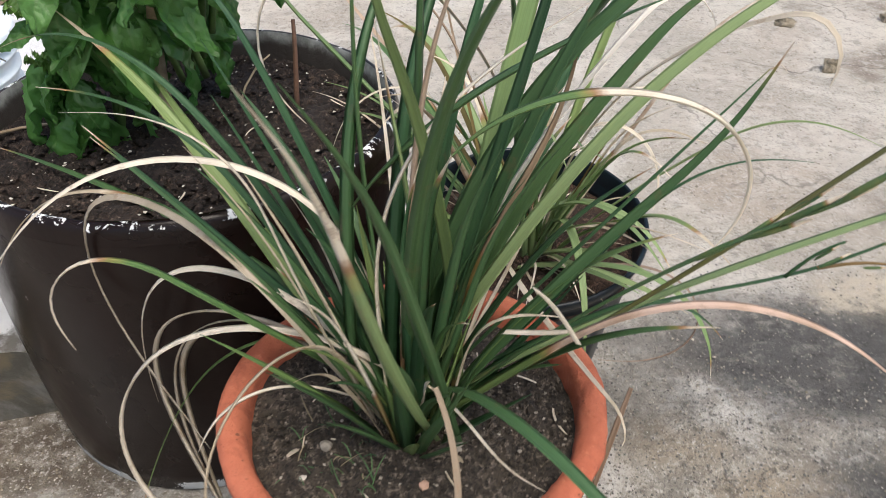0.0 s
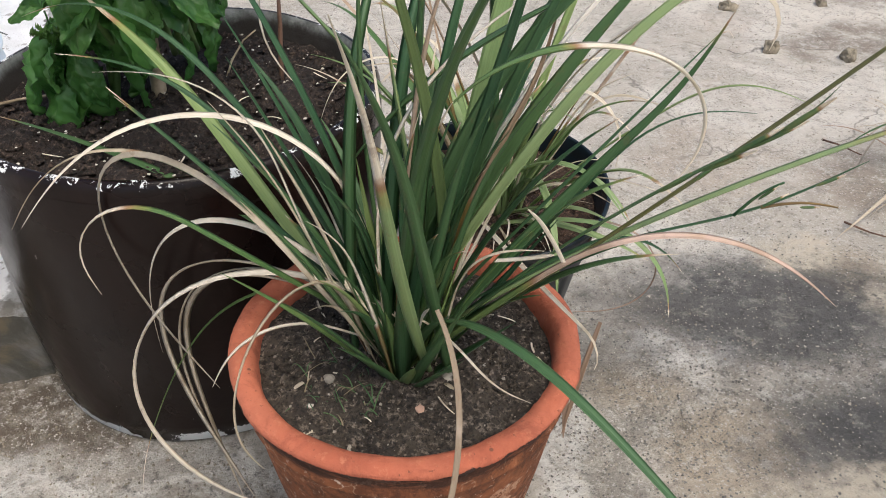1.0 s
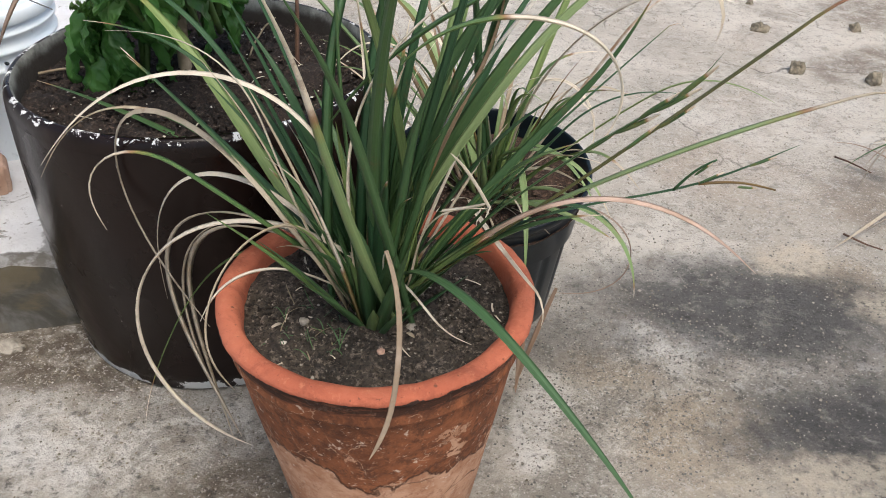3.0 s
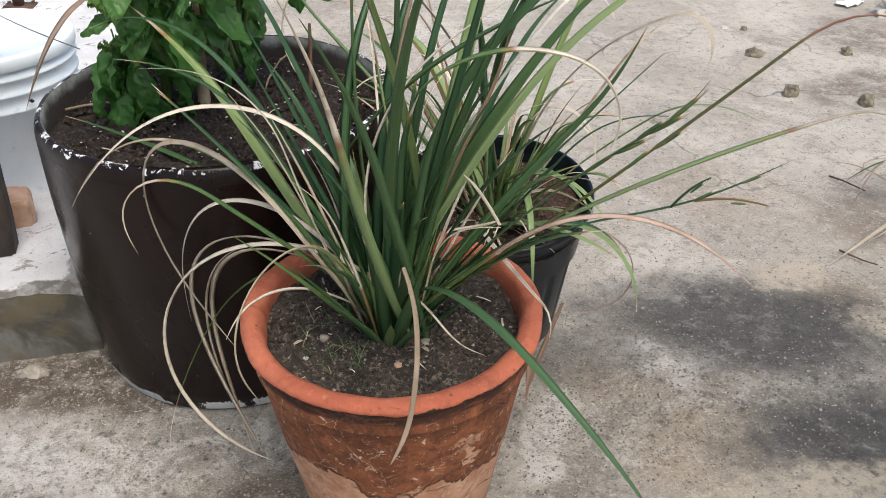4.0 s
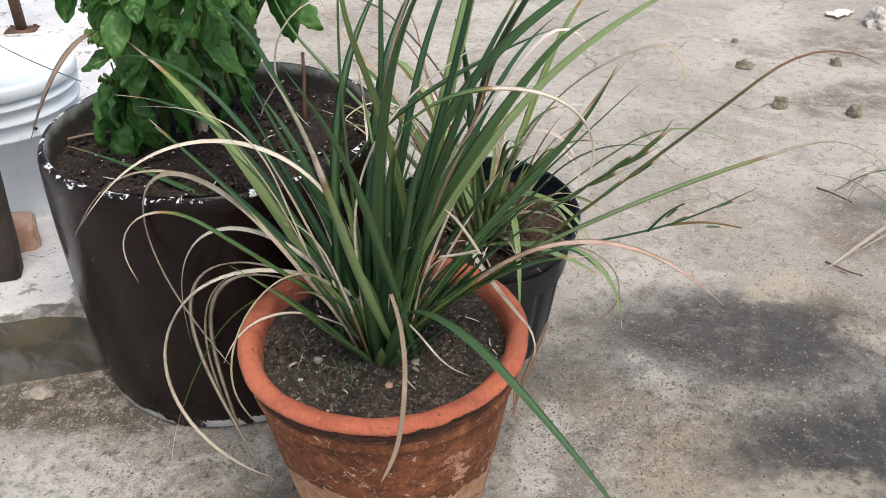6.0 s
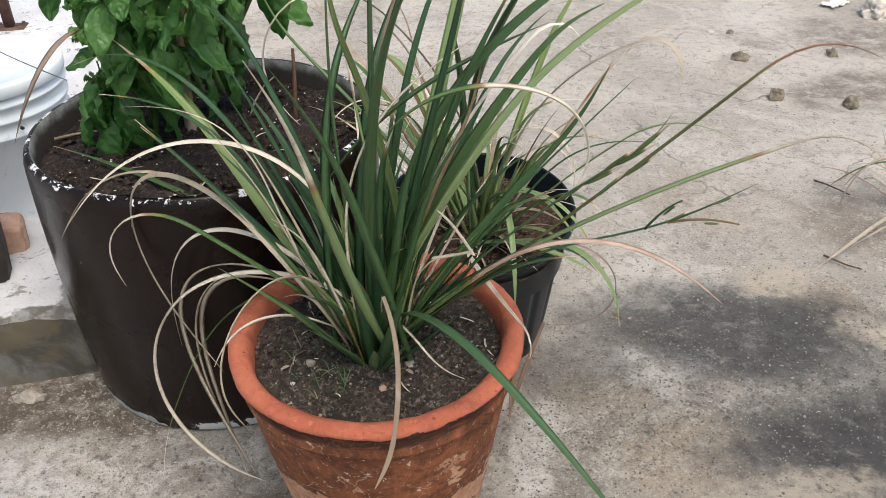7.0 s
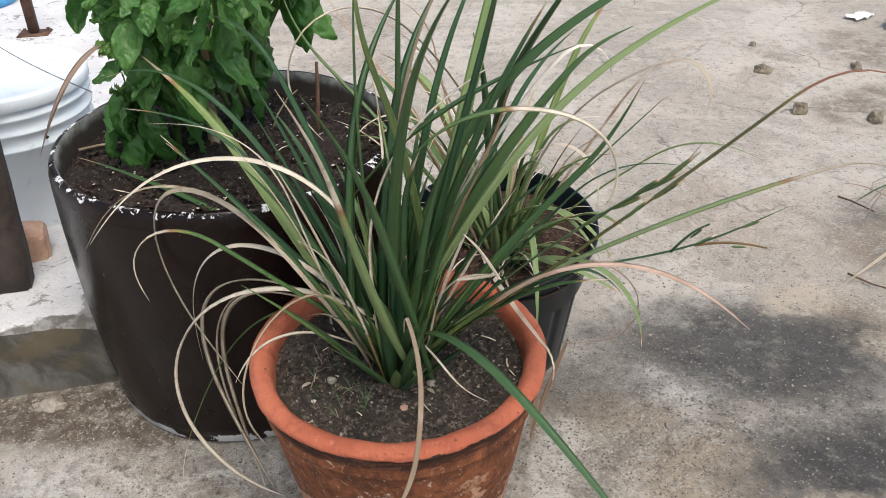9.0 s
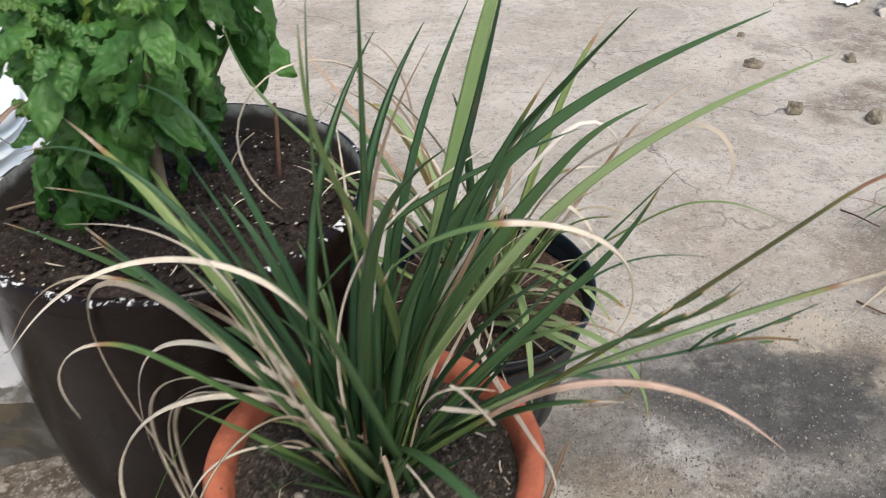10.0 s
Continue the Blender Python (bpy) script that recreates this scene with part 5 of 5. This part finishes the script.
pods(pod_stalk, stalk(0.007, 0.004, 332, 59, 0.401, 18, -22, 0.86, -8), ((0.72, 190, 0.10), (0.79, 250, 0.16), (0.84, 80, 0.10), (0.87, 200, 0.22), (0.90, 60, 0.06)), 0.0115)
pods(tall_stalk, stalk(-0.022, -0.014, 348, 44, 0.537, 0, 70, 0.81, 16), ((0.57, 100, 0.10), (0.62, 250, 0.12)), 0.010)
seed_stalk = stalk(-0.012, 0.013, 351, 53, 0.399, 61, -35, 0.62, 16)
pods(branched_stalk, seed_stalk, ((0.80, 80, 0.25), (0.90, 20, 0.2)), 0.007)
for s, way in ((0.77, (0.026, -0.008, 0.033)), (0.81, (0.068, 0.021, -0.014))):
    foot = seed_stalk[int(s * 40)]
    part("side_branch", tube([foot + Vector(way) * (k / 8) + Vector((0, 0, 0.004 * math.sin(math.pi * k / 8))) for k in range(9)], 0.0013, 6, 0.6), RUSSET if way[2] < 0 else BLADE, branched_stalk)
    pods(branched_stalk, [foot + Vector(way) * (k / 8) for k in range(9)], ((0.6, 40, 0.05),), 0.006)


# ---- the smaller grass in the black nursery pot ----
tuft = thing("variegated_grass_plant", "yellow-green striped grass with reddish dry stalks in the black pot", "plant", 0.10, 0.757, 0.205)
blade(tuft, -0.022, -0.004, 153, 75, 0.336, -2, 68, 0.74, -1, 0.005, dry=0.5, dry_all=0.4, material=RUSSET)
blade(tuft, 0.005, 0.001, 180, 76, 0.339, 14, 31, 0.61, 0, 0.0075, dry=0.5, dry_all=0.4, material=RUSSET)
blade(tuft, 0.011, 0.032, 252, 57, 0.602, 18, -8, 0.69, 50, 0.007)
blade(tuft, 0.010, 0.019, 200, 64, 0.327, 14, 119, 0.54, 3, 0.006, dry=0.5, material=PALE)
blade(tuft, -0.019, 0.028, 330, 50, 0.230, 23, 83, 0.21, -5, 0.008, dry=0.9, material=PALE)
blade(tuft, 0.008, -0.028, 324, 35, 0.244, 44, 72, 0.40, -7, 0.008, dry=0.95, material=PALE)
blade(tuft, -0.017, -0.032, 324, 38, 0.192, 53, -1, 0.60, 1, 0.01, dry=0.95, material=PALE)
blade(tuft, 0.017, 0.025, 277, 50, 0.281, 34, 93, 0.33, 0, 0.008, material=PALE)
blade(tuft, -0.007, 0.012, 323, 77, 0.295, 35, 140, 0.47, -1, 0.0052, dry=0.2, dry_all=0.5, material=STRAW, twist=46)
blade(tuft, -0.004, -0.002, 316, 47, 0.177, 8, 54, 0.35, 4, 0.0039, dry=0.2, dry_all=0.6, material=STRAW, twist=105)
blade(tuft, 0.001, -0.034, 349, 20, 0.323, 31, 166, 0.20, 1, 0.0042, dry=0.2, dry_all=0.7, material=DEAD)
blade(tuft, 0.018, -0.002, 311, 87, 0.450, 73, 119, 0.83, 1, 0.0066, dry=0.1, dry_all=0.95, material=BLEACHED, twist=40, point=7)
blade(tuft, -0.005, 0.001, 187, 54, 0.436, 4, -35, 0.67, 2, 0.0095, material=PALE)
blade(tuft, 0.000, 0.000, 131, 41, 0.457, 27, -18, 0.62, 0, 0.0065, dry=0.4, dry_all=0.3, material=RUSSET)
blade(tuft, 0.006, -0.005, 209, 92, 0.572, 81, 139, 0.54, -4, 0.006, dry=0.15, dry_all=0.95, material=BLEACHED, twist=30, point=7)
blade(tuft, -0.021, -0.007, 274, 25, 0.342, 19, 113, 0.88, 20, 0.0062, dry=0.1, dry_all=0.9, material=STRAW, twist=30)
blade(tuft, -0.016, 0.004, 305, 64, 0.248, 54, 50, 0.44, 7, 0.0085, material=PALE)
blade(tuft, -0.002, -0.010, 305, 40, 0.187, 19, 15, 0.60, -1, 0.0095, material=PALE)
blade(tuft, 0.008, 0.010, 294, 20, 0.196, -6, 6, 0.61, 1, 0.009, material=PALE)
sheaths(tuft, 14, 0.026, 8, (0.08, 0.16), (0.007, 0.011), PALE)
rng = random.Random(33)
for k in range(28):
    a = rng.uniform(0, 360)
    r = 0.03 * math.sqrt(rng.random())
    kind = rng.choice((PALE, PALE, FRESH, FRESH, BLADE, RUSSET, STRAW))
    blade(tuft, r * math.cos(radians(a)), r * math.sin(radians(a)), a + rng.uniform(-30, 30), rng.uniform(52, 86), rng.uniform(0.2, 0.36), rng.uniform(0, 45), rng.uniform(0, 70), 0.6, rng.uniform(-35, 35), rng.uniform(0.004, 0.0105), rng.choice((2, 2, 0.85, 0.6)), dry_all=0.6 if kind is STRAW else 0.0, material=kind)
for k in range(26):
    a = rng.uniform(0, 360)
    blade(tuft, 0.02 * math.cos(radians(a)), 0.02 * math.sin(radians(a)), a, rng.uniform(15, 60), rng.uniform(0.06, 0.13), rng.uniform(20, 80), rng.uniform(0, 40), 0.5, rng.uniform(-40, 40), rng.uniform(0.0015, 0.003), dry=0.1, dry_all=0.8, material=STRAW)


# ---- a dried clump at the edge of the yard ----
husk = thing("dry_grass_clump", "dried straw-coloured grass clump drooping onto the concrete", "plant", 0.86, 1.20, 0.0)
rng = random.Random(17)
for k in range(12):
    a = rng.uniform(150, 330)
    blade(husk, 0.03 * math.cos(radians(a)), 0.03 * math.sin(radians(a)), a - 60, rng.uniform(35, 80), rng.uniform(0.10, 0.20), rng.uniform(40, 110), rng.uniform(0, 30), 0.5, rng.uniform(-30, 30), rng.uniform(0.003, 0.006), dry=0.1, dry_all=rng.uniform(0.6, 1), material=rng.choice((HAY, HAY, DEAD)))
twig("twig", "dark dry twig lying on the concrete", "twig", ((0.655, 1.035, 0.002), (0.665, 1.02, 0.004), (0.68, 1.005, 0.004), (0.70, 0.995, 0.003)), 0.0018, RUST)
twig("twig", "dark dry twig lying on the concrete", "twig", ((0.72, 1.29, 0.002), (0.735, 1.27, 0.005), (0.75, 1.25, 0.005), (0.765, 1.235, 0.003)), 0.0018, RUST)
blade(husk, 0.001, 0.005, 229, 18, 0.323, 38, -7, 0.65, -14, 0.0078, dry=0.2, dry_all=0.6, material=HAY, twist=-32)
blade(husk, 0.016, -0.020, 222, 19, 0.289, 36, -1, 0.60, -9, 0.00585, dry=0.2, dry_all=0.7, material=HAY, twist=-130)
blade(husk, 0.023, 0.012, 206, 62, 0.325, 38, 107, 0.25, -0, 0.0065, dry=0.2, dry_all=0.6, material=HAY, twist=16)
blade(husk, 0.034, 0.002, 196, 66, 0.273, 27, 88, 0.05, -16, 0.006, dry_all=0.1)
blade(husk, 0.033, 0.007, 183, 63, 0.237, 21, 109, 0.20, -0, 0.0052, dry=0.2, dry_all=0.7, material=HAY, twist=112)
